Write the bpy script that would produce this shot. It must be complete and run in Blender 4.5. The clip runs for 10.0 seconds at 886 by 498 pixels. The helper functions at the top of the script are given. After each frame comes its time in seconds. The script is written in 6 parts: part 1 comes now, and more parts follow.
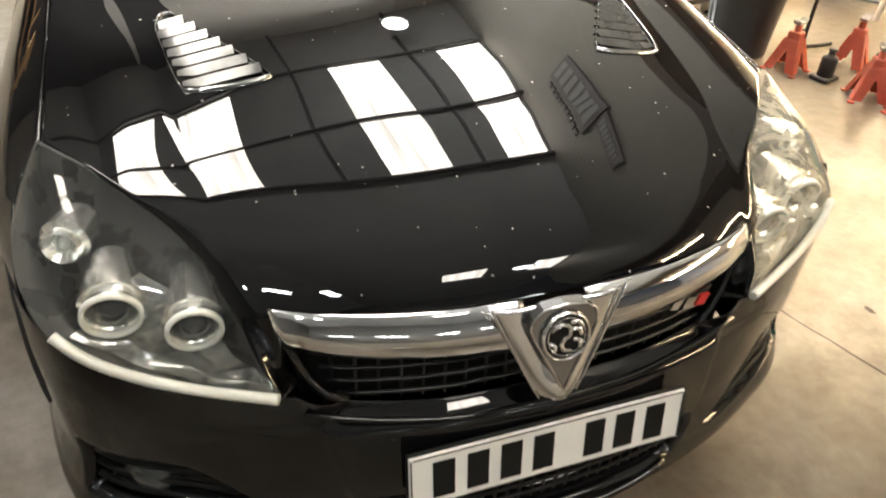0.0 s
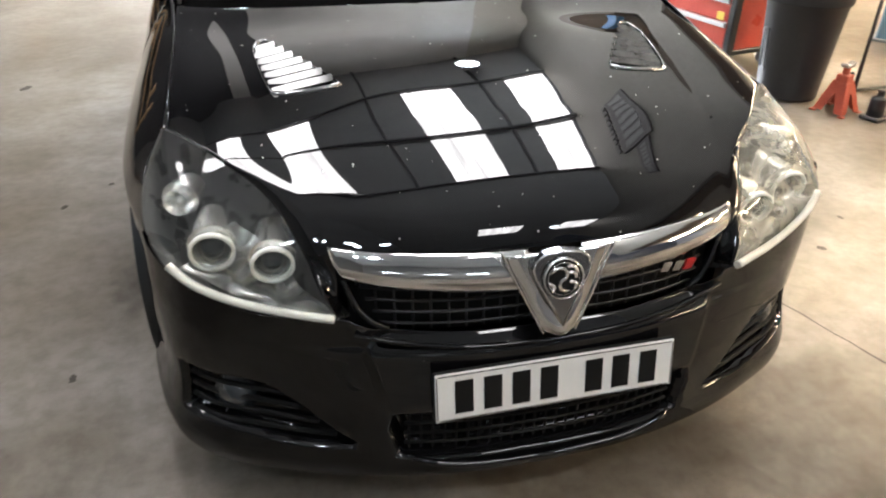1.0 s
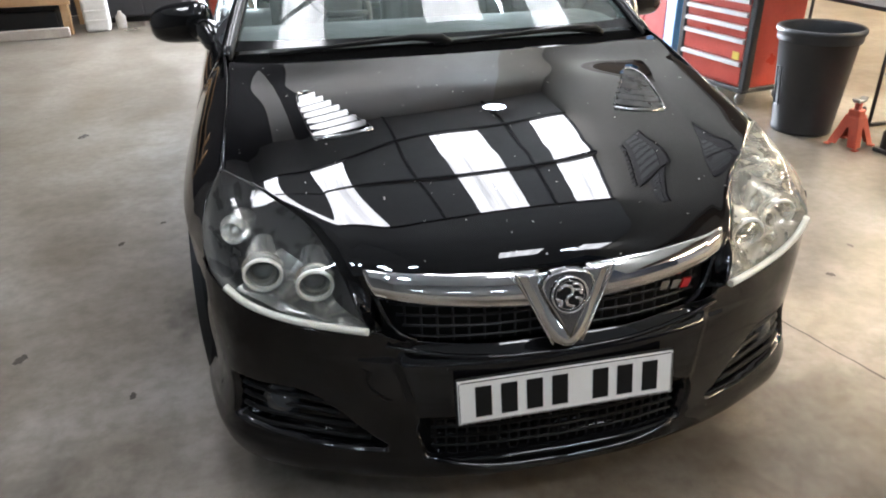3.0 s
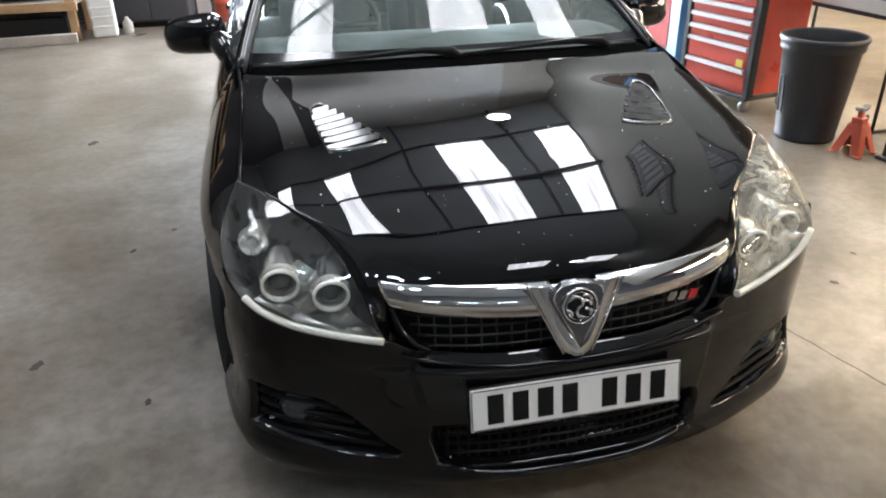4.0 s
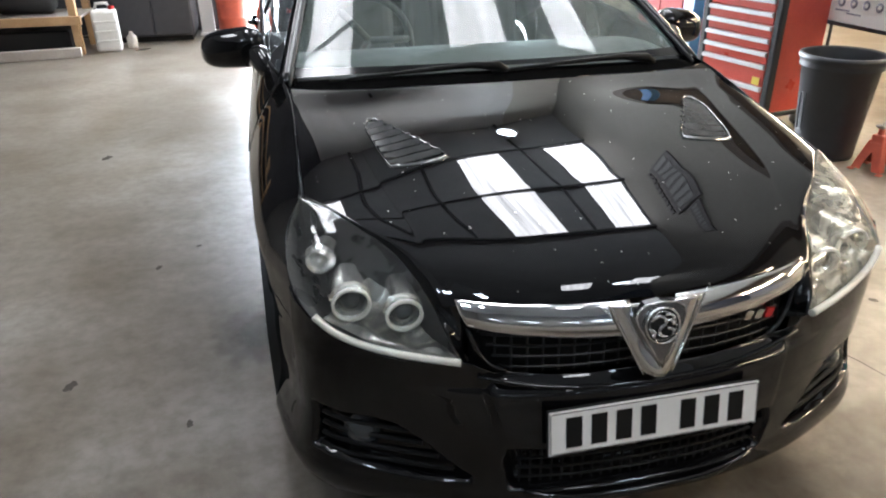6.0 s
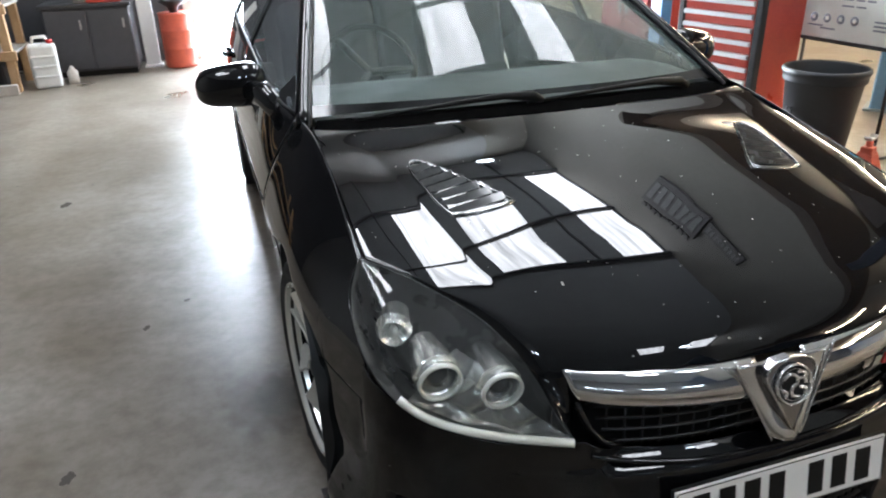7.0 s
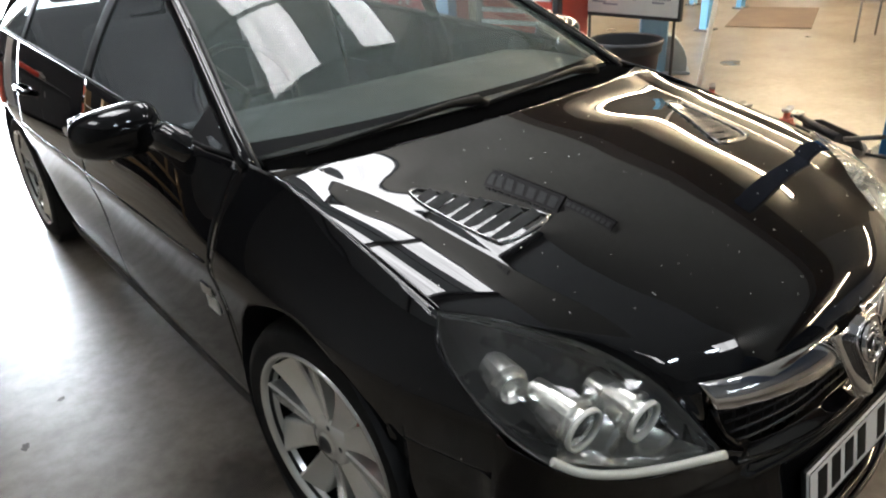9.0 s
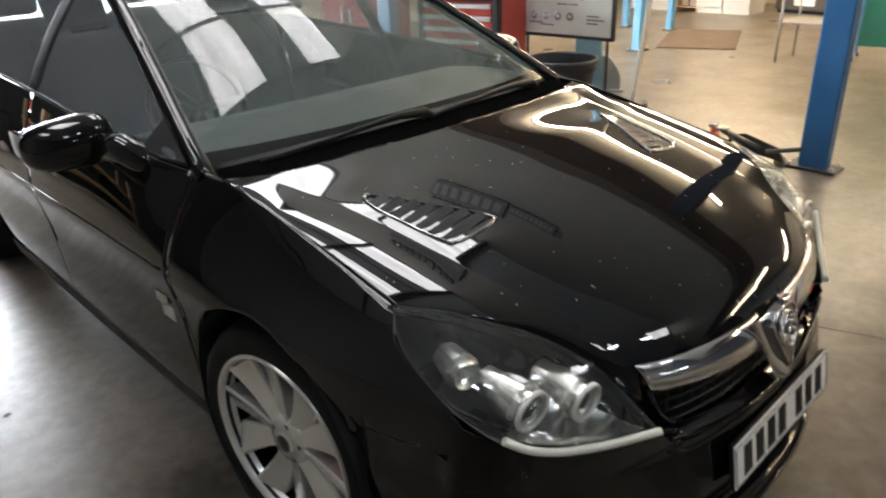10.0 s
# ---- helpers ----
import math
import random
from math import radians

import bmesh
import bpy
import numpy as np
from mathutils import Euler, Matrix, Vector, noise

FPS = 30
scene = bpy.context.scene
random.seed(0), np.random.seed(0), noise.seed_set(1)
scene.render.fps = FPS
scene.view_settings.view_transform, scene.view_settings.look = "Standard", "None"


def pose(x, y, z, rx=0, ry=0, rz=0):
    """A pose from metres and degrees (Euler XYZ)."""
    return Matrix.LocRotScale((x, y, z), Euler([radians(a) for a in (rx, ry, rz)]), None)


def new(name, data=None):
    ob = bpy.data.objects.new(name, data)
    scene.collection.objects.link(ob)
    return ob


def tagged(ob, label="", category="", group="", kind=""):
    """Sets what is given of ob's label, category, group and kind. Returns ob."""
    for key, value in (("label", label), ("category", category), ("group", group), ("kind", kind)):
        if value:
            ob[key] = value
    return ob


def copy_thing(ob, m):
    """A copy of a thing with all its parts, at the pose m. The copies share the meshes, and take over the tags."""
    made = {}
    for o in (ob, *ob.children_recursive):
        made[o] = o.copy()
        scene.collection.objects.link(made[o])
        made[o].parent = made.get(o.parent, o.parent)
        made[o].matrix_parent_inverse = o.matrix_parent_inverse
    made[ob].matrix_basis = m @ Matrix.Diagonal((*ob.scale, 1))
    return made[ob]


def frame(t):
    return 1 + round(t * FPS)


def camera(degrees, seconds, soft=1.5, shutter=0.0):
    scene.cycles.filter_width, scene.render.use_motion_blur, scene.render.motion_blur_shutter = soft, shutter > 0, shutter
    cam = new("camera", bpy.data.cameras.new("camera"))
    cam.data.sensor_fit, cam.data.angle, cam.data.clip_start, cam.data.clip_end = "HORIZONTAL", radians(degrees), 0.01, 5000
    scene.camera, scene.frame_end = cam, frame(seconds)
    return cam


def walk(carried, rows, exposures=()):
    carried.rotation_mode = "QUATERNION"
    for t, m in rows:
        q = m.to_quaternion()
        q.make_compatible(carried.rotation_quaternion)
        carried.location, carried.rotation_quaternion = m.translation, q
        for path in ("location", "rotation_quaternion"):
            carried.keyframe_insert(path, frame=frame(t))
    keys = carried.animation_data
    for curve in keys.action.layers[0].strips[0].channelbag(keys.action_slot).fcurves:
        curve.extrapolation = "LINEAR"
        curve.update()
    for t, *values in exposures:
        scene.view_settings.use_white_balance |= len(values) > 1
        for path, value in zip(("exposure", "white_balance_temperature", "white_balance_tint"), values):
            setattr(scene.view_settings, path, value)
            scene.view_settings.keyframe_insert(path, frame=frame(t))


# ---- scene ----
# camera and its walk: seconds, eye, pitch, lean, turn
cam = camera(63.36, 10.0, soft=2.0, shutter=0.3)
ROWS = [
    (0.0, -0.499, -0.692, 1.396, -35.52, -3.04, -19.84),
    (0.5, -0.526, -0.883, 1.413, -34.50, -2.26, -18.74),
    (1.0, -0.514, -1.052, 1.400, -30.78, -0.66, -14.09),
    (1.5, -0.490, -1.169, 1.447, -31.40, -0.08, -9.14),
    (2.0, -0.504, -1.178, 1.478, -31.36, -0.46, -12.87),
    (2.5, -0.519, -1.219, 1.457, -27.99, 0.90, -12.30),
    (4.0, -0.566, -1.263, 1.503, -27.39, 1.06, -11.97),
    (4.5, -0.570, -1.287, 1.511, -27.19, 0.85, -12.92),
    (5.0, -0.578, -1.272, 1.501, -27.46, 0.54, -13.28),
    (5.5, -0.646, -1.256, 1.504, -27.02, 0.37, -13.13),
    (6.0, -0.752, -1.182, 1.491, -26.14, 0.57, -12.80),
    (6.2, -0.780, -1.135, 1.489, -25.40, 0.75, -13.18),
    (7.3, -1.120, -0.790, 1.481, -24.46, 2.31, -22.66),
    (7.5, -1.210, -0.734, 1.471, -24.51, 3.19, -26.23),
    (8.0, -1.305, -0.573, 1.492, -24.18, 3.26, -30.09),
    (8.5, -1.334, -0.456, 1.483, -28.14, 1.92, -34.70),
    (9.0, -1.447, -0.403, 1.520, -26.02, 3.15, -40.16),
    (9.5, -1.531, -0.411, 1.545, -23.17, 3.25, -40.11),
    (10.0, -1.528, -0.464, 1.523, -24.73, 2.09, -44.63),
]
# seconds, stops, white balance
EXPOSURE = [(0.0, 2.25, 7300, 10), (1.0, 2.12, 6450, 12), (2.5, 1.97, 6100, 12), (4.0, 1.82, 6050, 11), (6.0, 1.76, 6080, 11), (7.5, 1.46, 5900, 9), (8.0, 1.04, 5920, 9), (8.5, 0.55, 6350, 10), (9.0, 1.38, 6300, 10), (9.5, 1.28, 6050, 10), (10.0, 1.28, 6450, 11)]
walk(cam, [(t, pose(x, y, z, 90 + pitch, lean, turn)) for t, x, y, z, pitch, lean, turn in ROWS], EXPOSURE)

# ---- world, daylight and lamps ----
world = bpy.data.worlds.new("World")
scene.world = world
world.use_nodes = True
wn = world.node_tree.nodes
sky = wn.new("ShaderNodeTexSky")
sky.sky_type, sky.sun_disc = "NISHITA", False
sky.sun_elevation, sky.sun_rotation = radians(40), radians(200)
world.node_tree.links.new(sky.outputs[0], wn["Background"].inputs[0])
wn["Background"].inputs[1].default_value = 0.12


def area_lamp(name, m, sx, sy, power, colour):
    data = bpy.data.lights.new(name, "AREA")
    data.shape, data.size, data.size_y, data.energy, data.color = "RECTANGLE", sx, sy, power, colour
    ob = new(name, data)
    ob.matrix_world = m
    return ob


# daylight in the opening of the roller door
area_lamp("door_daylight", pose(0.85, 8.75, 1.75, 90, 0, 180), 3.7, 3.4, 290, (0.84, 0.93, 1.0))
SKY_GLOW = 7.0
TUBE_GLOW = 56.0


# ---- materials ----
def material(name, colour, rough=0.5, metal=0.0, **more):
    m = bpy.data.materials.new(name)
    m.use_nodes = True
    b = m.node_tree.nodes["Principled BSDF"]
    b.inputs["Base Color"].default_value = (*colour, 1)
    b.inputs["Roughness"].default_value = rough
    b.inputs["Metallic"].default_value = metal
    for key, value in more.items():
        b.inputs[key.replace("_", " ")].default_value = value
    return m


def varied(m, colour_a, colour_b, scale, fine=40.0, rough=None, bump=0.0, amount=1.0, detail=6.0):
    """Two scales of noise: blotches between two colours, fine grain in roughness and relief."""
    t = m.node_tree
    b = t.nodes["Principled BSDF"]
    co = t.nodes.new("ShaderNodeTexCoord")
    n1 = t.nodes.new("ShaderNodeTexNoise")
    n1.inputs["Scale"].default_value, n1.inputs["Detail"].default_value = scale, detail
    n2 = t.nodes.new("ShaderNodeTexNoise")
    n2.inputs["Scale"].default_value, n2.inputs["Detail"].default_value = fine, 4
    for n in (n1, n2):
        t.links.new(co.outputs["Object"], n.inputs["Vector"])
    add = t.nodes.new("ShaderNodeMath")
    add.operation = "MULTIPLY_ADD"
    t.links.new(n2.outputs[0], add.inputs[0])
    add.inputs[1].default_value = 0.35
    t.links.new(n1.outputs[0], add.inputs[2])
    ramp = t.nodes.new("ShaderNodeValToRGB")
    ramp.color_ramp.elements[0].position, ramp.color_ramp.elements[1].position = 0.67 - 0.25 / amount, 0.67 + 0.25 / amount
    ramp.color_ramp.elements[0].color, ramp.color_ramp.elements[1].color = (*colour_a, 1), (*colour_b, 1)
    t.links.new(add.outputs[0], ramp.inputs[0])
    t.links.new(ramp.outputs[0], b.inputs["Base Color"])
    if rough:
        mr = t.nodes.new("ShaderNodeMapRange")
        mr.inputs["To Min"].default_value, mr.inputs["To Max"].default_value = rough
        mr.inputs["From Min"].default_value, mr.inputs["From Max"].default_value = 0.3, 0.7
        t.links.new(n1.outputs[0], mr.inputs[0])
        t.links.new(mr.outputs[0], b.inputs["Roughness"])
    if bump:
        bu = t.nodes.new("ShaderNodeBump")
        bu.inputs["Strength"].default_value, bu.inputs["Distance"].default_value = 0.6, bump
        t.links.new(n2.outputs[0], bu.inputs["Height"])
        t.links.new(bu.outputs[0], b.inputs["Normal"])
    return m


def specks(m, colour, scale, size):
    """Scattered small marks over a material's own colour."""
    t = m.node_tree
    b = t.nodes["Principled BSDF"]
    co = t.nodes.new("ShaderNodeTexCoord")
    vo = t.nodes.new("ShaderNodeTexVoronoi")
    vo.inputs["Scale"].default_value = scale
    t.links.new(co.outputs["Object"], vo.inputs["Vector"])
    sep = t.nodes.new("ShaderNodeSeparateColor")
    t.links.new(vo.outputs["Color"], sep.inputs[0])
    lim = t.nodes.new("ShaderNodeMath")
    lim.operation = "MULTIPLY"
    t.links.new(sep.outputs[0], lim.inputs[0])
    lim.inputs[1].default_value = size
    lt = t.nodes.new("ShaderNodeMath")
    lt.operation = "LESS_THAN"
    t.links.new(vo.outputs["Distance"], lt.inputs[0])
    t.links.new(lim.outputs[0], lt.inputs[1])
    mix = t.nodes.new("ShaderNodeMix")
    mix.data_type = "RGBA"
    t.links.new(lt.outputs[0], mix.inputs[0])
    old = b.inputs["Base Color"]
    if old.is_linked:
        t.links.new(old.links[0].from_socket, mix.inputs[6])
    else:
        mix.inputs[6].default_value = old.default_value
    mix.inputs[7].default_value = (*colour, 1)
    t.links.new(mix.outputs[2], b.inputs["Base Color"])
    return m


def grime(m, scale, low, tint, detail=8.0):
    """Multiplies a material's colour by uneven dirt."""
    t = m.node_tree
    b = t.nodes["Principled BSDF"]
    co = t.nodes.new("ShaderNodeTexCoord")
    no = t.nodes.new("ShaderNodeTexNoise")
    no.inputs["Scale"].default_value, no.inputs["Detail"].default_value = scale, detail
    no.inputs["Roughness"].default_value = 0.62
    t.links.new(co.outputs["Object"], no.inputs["Vector"])
    ramp = t.nodes.new("ShaderNodeValToRGB")
    ramp.color_ramp.elements[0].position, ramp.color_ramp.elements[1].position = 0.36, 0.60
    ramp.color_ramp.elements[0].color, ramp.color_ramp.elements[1].color = (*[low * v for v in tint], 1), (1.06, 1.06, 1.06, 1)
    t.links.new(no.outputs[0], ramp.inputs[0])
    mix = t.nodes.new("ShaderNodeMix")
    mix.data_type, mix.blend_type = "RGBA", "MULTIPLY"
    mix.inputs[0].default_value = 1.0
    t.links.new(b.inputs["Base Color"].links[0].from_socket, mix.inputs[6])
    t.links.new(ramp.outputs[0], mix.inputs[7])
    t.links.new(mix.outputs[2], b.inputs["Base Color"])
    return m


def glass(name, tint, clear, rough=0.02, haze=0.0, haze_colour=(0.8, 0.8, 0.75), ior=1.52, patchy=0.0):
    """Thin sheet: sees through by a share, mirrors by Fresnel."""
    m = bpy.data.materials.new(name)
    m.use_nodes = True
    t = m.node_tree
    t.nodes.remove(t.nodes["Principled BSDF"])
    tr = t.nodes.new("ShaderNodeBsdfTransparent")
    tr.inputs[0].default_value = (*[c * clear for c in tint], 1)
    base = tr.outputs[0]
    if haze:
        df = t.nodes.new("ShaderNodeBsdfDiffuse")
        df.inputs[0].default_value = (*haze_colour, 1)
        mh = t.nodes.new("ShaderNodeMixShader")
        mh.inputs[0].default_value = haze
        if patchy:
            co, no, mr = (t.nodes.new("ShaderNode" + k) for k in ("TexCoord", "TexNoise", "MapRange"))
            no.inputs["Scale"].default_value, no.inputs["Detail"].default_value, no.inputs["Distortion"].default_value = patchy, 4, 1.2
            mr.inputs["From Min"].default_value, mr.inputs["From Max"].default_value = 0.3, 0.7
            mr.inputs["To Min"].default_value, mr.inputs["To Max"].default_value = haze * 0.35, haze * 1.5
            t.links.new(co.outputs["Object"], no.inputs["Vector"])
            t.links.new(no.outputs[0], mr.inputs[0])
            t.links.new(mr.outputs[0], mh.inputs[0])
        t.links.new(base, mh.inputs[1])
        t.links.new(df.outputs[0], mh.inputs[2])
        base = mh.outputs[0]
    gl = t.nodes.new("ShaderNodeBsdfGlossy")
    gl.inputs["Roughness"].default_value = rough
    # mirrors by Schlick's law, alike from both sides of the thin sheet
    f0 = ((ior - 1) / (ior + 1)) ** 2
    lw, pw, ma = t.nodes.new("ShaderNodeLayerWeight"), t.nodes.new("ShaderNodeMath"), t.nodes.new("ShaderNodeMath")
    lw.inputs["Blend"].default_value = 0.5
    pw.operation, ma.operation = "POWER", "MULTIPLY_ADD"
    pw.inputs[1].default_value, ma.inputs[1].default_value, ma.inputs[2].default_value = 5.0, 1 - f0, f0
    t.links.new(lw.outputs["Facing"], pw.inputs[0])
    t.links.new(pw.outputs[0], ma.inputs[0])
    mix = t.nodes.new("ShaderNodeMixShader")
    t.links.new(ma.outputs[0], mix.inputs[0])
    t.links.new(base, mix.inputs[1])
    t.links.new(gl.outputs[0], mix.inputs[2])
    t.links.new(mix.outputs[0], t.nodes["Material Output"].inputs[0])
    return m


def glowing(name, colour, strength, ribs=0.0):
    m = bpy.data.materials.new(name)
    m.use_nodes = True
    t = m.node_tree
    t.nodes.remove(t.nodes["Principled BSDF"])
    em = t.nodes.new("ShaderNodeEmission")
    em.inputs[0].default_value, em.inputs[1].default_value = (*colour, 1), strength
    if ribs:
        co = t.nodes.new("ShaderNodeTexCoord")
        mp = t.nodes.new("ShaderNodeMapping")
        mp.inputs["Scale"].default_value = (ribs, 0.35, 1)
        no = t.nodes.new("ShaderNodeTexNoise")
        no.inputs["Scale"].default_value, no.inputs["Detail"].default_value = 1.0, 3
        mr = t.nodes.new("ShaderNodeMapRange")
        mr.inputs["From Min"].default_value, mr.inputs["From Max"].default_value = 0.3, 0.7
        mr.inputs["To Min"].default_value, mr.inputs["To Max"].default_value = strength * 0.42, strength * 1.05
        t.links.new(co.outputs["Object"], mp.inputs[0])
        t.links.new(mp.outputs[0], no.inputs["Vector"])
        t.links.new(no.outputs[0], mr.inputs[0])
        t.links.new(mr.outputs[0], em.inputs[1])
    t.links.new(em.outputs[0], t.nodes["Material Output"].inputs[0])
    return m


M_PAINT = material("black car paint", (0.004, 0.004, 0.0045), 0.4, 0.0, Coat_Weight=1.0, Coat_Roughness=0.012, Coat_IOR=1.5, Specular_IOR_Level=0.0)
M_BONNET = material("dusty black bonnet paint", (0.004, 0.004, 0.0045), 0.4, 0.0, Coat_Weight=1.0, Coat_Roughness=0.014, Coat_IOR=1.5, Specular_IOR_Level=0.0)
specks(M_BONNET, (0.5, 0.49, 0.46), 34, 0.085)
specks(M_PAINT, (0.3, 0.29, 0.27), 20, 0.03)
M_TRIM = varied(material("black plastic trim", (0.012, 0.012, 0.013), 0.45), (0.010, 0.010, 0.011), (0.02, 0.02, 0.021), 6, 90, (0.35, 0.55), 0.0004)
M_GRILLE = varied(material("matt black grille plastic", (0.006, 0.006, 0.006), 0.6, Specular_IOR_Level=0.2), (0.004, 0.004, 0.004), (0.009, 0.009, 0.009), 12, 90, (0.5, 0.7))
M_LOUVRE = varied(material("glossy black louvre plastic", (0.04, 0.04, 0.04), 0.1), (0.03, 0.03, 0.03), (0.055, 0.055, 0.055), 20, 90, (0.07, 0.12))
M_VENTRIM = material("dark chrome vent rim", (0.34, 0.34, 0.34), 0.12, 1.0)
# flat black: real on the scuttle, elsewhere painted shade in recesses and gaps
M_PIT = material("black part and painted recess shade", (0.004, 0.004, 0.004), 0.9, Specular_IOR_Level=0.0)
M_BAND = material("black ceramic glass band", (0.004, 0.004, 0.004), 0.08)
M_RUBBER = varied(material("tyre rubber", (0.010, 0.010, 0.010), 0.8, Specular_IOR_Level=0.2), (0.008, 0.008, 0.008), (0.016, 0.016, 0.015), 8, 70, (0.65, 0.9), 0.0006)
M_CHROME = material("chrome", (0.74, 0.74, 0.74), 0.05, 1.0)
M_BARREL = varied(material("bright faceted chrome", (0.95, 0.95, 0.94), 0.2, 0.9), (0.93, 0.93, 0.91), (0.98, 0.98, 0.97), 20, 90, (0.16, 0.24))
M_BEZEL = varied(material("smoked reflector", (0.4, 0.4, 0.39), 0.2, 0.8), (0.32, 0.32, 0.31), (0.5, 0.5, 0.49), 16, 80, (0.12, 0.28))
M_SHIELD = material("dark chrome", (0.30, 0.30, 0.31), 0.10, 1.0)
M_ALLOY = varied(material("silver alloy", (0.7, 0.7, 0.69), 0.3, 0.65), (0.78, 0.77, 0.73), (0.88, 0.87, 0.83), 7, 60, (0.18, 0.26))
# diffuse haze in the windscreen and side panes paints in veiling glare
M_GLASS = glass("windscreen glass", (0.80, 0.88, 0.85), 0.92, 0.02, 0.13, (0.52, 0.64, 0.60))
M_SIDEGLASS = glass("tinted side glass", (0.72, 0.78, 0.78), 0.75, 0.02, 0.2, (0.55, 0.6, 0.63))
M_LENS = glass("headlight lens", (0.95, 0.95, 0.92), 0.97, 0.015, 0.02, (0.8, 0.8, 0.77), 1.7)
M_LENSHAZY = glass("hazed headlight lens", (0.95, 0.93, 0.86), 0.95, 0.05, 0.30, (0.80, 0.75, 0.62), 1.6, 16.0)
M_HOUSING = varied(material("headlight housing", (0.14, 0.14, 0.14), 0.3, 0.4), (0.045, 0.045, 0.044), (0.075, 0.075, 0.073), 12, 60, (0.2, 0.4))
M_OPTIC = material("projector glass", (0.03, 0.035, 0.04), 0.02, 0.0, Coat_Weight=1.0)
M_HALO = material("white light ring", (0.72, 0.72, 0.68), 0.35)
M_STRIPLAMP = material("white running light strip", (0.75, 0.74, 0.66), 0.35)
M_PLATE = varied(material("white plate", (0.75, 0.75, 0.74), 0.35), (0.72, 0.72, 0.70), (0.78, 0.78, 0.77), 9, 60)
M_INK = material("black print", (0.008, 0.008, 0.008), 0.5, Specular_IOR_Level=0.15)
M_BADGERED = material("red badge enamel", (0.45, 0.03, 0.03), 0.25)
M_CALIPER = material("red brake caliper", (0.5, 0.025, 0.015), 0.35)
M_STEEL = varied(material("worn steel", (0.35, 0.34, 0.33), 0.4, 0.9), (0.28, 0.27, 0.26), (0.42, 0.41, 0.40), 9, 60, (0.3, 0.55))
M_DASH = varied(material("dark grey dashboard", (0.15, 0.16, 0.155), 0.6, Specular_IOR_Level=0.25), (0.026, 0.029, 0.028), (0.042, 0.045, 0.044), 8, 90, (0.5, 0.7), 0.0005)
M_CLOTH = varied(material("dark seat cloth", (0.07, 0.07, 0.072), 0.85), (0.05, 0.05, 0.052), (0.09, 0.09, 0.092), 14, 160, (0.8, 0.95), 0.0008)
M_FLOOR = varied(material("worn concrete floor", (0.26, 0.24, 0.21), 0.4, Specular_IOR_Level=0.42), (0.112, 0.093, 0.071), (0.226, 0.204, 0.176), 1.1, 6, (0.27, 0.40), 0.0006, 0.8, 3.0)
grime(M_FLOOR, 2.3, 0.72, (1.0, 0.94, 0.84))
grime(M_FLOOR, 17.0, 0.80, (1.0, 0.97, 0.92))
specks(M_FLOOR, (0.05, 0.045, 0.04), 1.9, 0.035)
# soft brown for the wheel's oil stain and for dimming the near floor
M_STAINDIM = material("oil stain and dim floor", (0.035, 0.026, 0.018), 0.35)
st_t = M_STAINDIM.node_tree
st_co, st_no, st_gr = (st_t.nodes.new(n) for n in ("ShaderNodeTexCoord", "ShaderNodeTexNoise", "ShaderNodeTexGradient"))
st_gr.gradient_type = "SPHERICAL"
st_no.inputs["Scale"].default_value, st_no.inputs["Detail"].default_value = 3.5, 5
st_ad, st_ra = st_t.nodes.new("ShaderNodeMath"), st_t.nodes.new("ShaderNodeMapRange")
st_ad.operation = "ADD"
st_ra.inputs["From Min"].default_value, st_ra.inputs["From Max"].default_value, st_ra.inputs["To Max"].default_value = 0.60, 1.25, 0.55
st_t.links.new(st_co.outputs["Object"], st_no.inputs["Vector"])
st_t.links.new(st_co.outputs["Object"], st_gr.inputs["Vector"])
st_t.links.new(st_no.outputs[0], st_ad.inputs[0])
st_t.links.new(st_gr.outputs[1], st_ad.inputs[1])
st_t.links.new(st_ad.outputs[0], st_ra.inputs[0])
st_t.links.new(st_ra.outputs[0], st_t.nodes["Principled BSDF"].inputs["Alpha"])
M_JOINT = material("dark floor joint", (0.05, 0.04, 0.03), 0.8)
M_WALLGREY = varied(material("grey cladding", (0.28, 0.26, 0.23), 0.6), (0.25, 0.235, 0.205), (0.33, 0.31, 0.275), 0.7, 12, (0.5, 0.7))
M_WALLDIM = varied(material("near-black block wall", (0.16, 0.155, 0.145), 0.7), (0.055, 0.054, 0.052), (0.09, 0.088, 0.085), 0.7, 12, (0.6, 0.8))
M_WALLCREAM = varied(material("cream painted block wall", (0.62, 0.58, 0.5), 0.7), (0.55, 0.51, 0.44), (0.66, 0.62, 0.55), 0.8, 14, (0.6, 0.8))
M_DARKWALL = varied(material("dark panelling", (0.035, 0.035, 0.04), 0.5), (0.03, 0.03, 0.034), (0.055, 0.055, 0.06), 1.1, 20, (0.4, 0.65))
M_SIGNDARK = varied(material("dark sign paint", (0.13, 0.12, 0.12), 0.5), (0.11, 0.10, 0.10), (0.16, 0.15, 0.15), 4, 30)
M_SIGNGREY = varied(material("grey sign paint", (0.3, 0.3, 0.3), 0.5), (0.27, 0.27, 0.27), (0.34, 0.34, 0.34), 4, 30)
M_SOFFIT = varied(material("beige soffit board", (0.36, 0.34, 0.3), 0.6), (0.23, 0.21, 0.185), (0.30, 0.28, 0.25), 0.9, 12)
M_ROOF = varied(material("dark roof sheeting", (0.06, 0.06, 0.062), 0.65), (0.28, 0.28, 0.285), (0.38, 0.38, 0.38), 0.7, 8)
M_PURLIN = varied(material("grey purlin steel", (0.05, 0.05, 0.05), 0.5), (0.04, 0.04, 0.04), (0.06, 0.06, 0.06), 3, 30)
M_SKYLIGHT = glowing("daylit rooflight", (1.0, 0.99, 0.985), SKY_GLOW, 9.0)
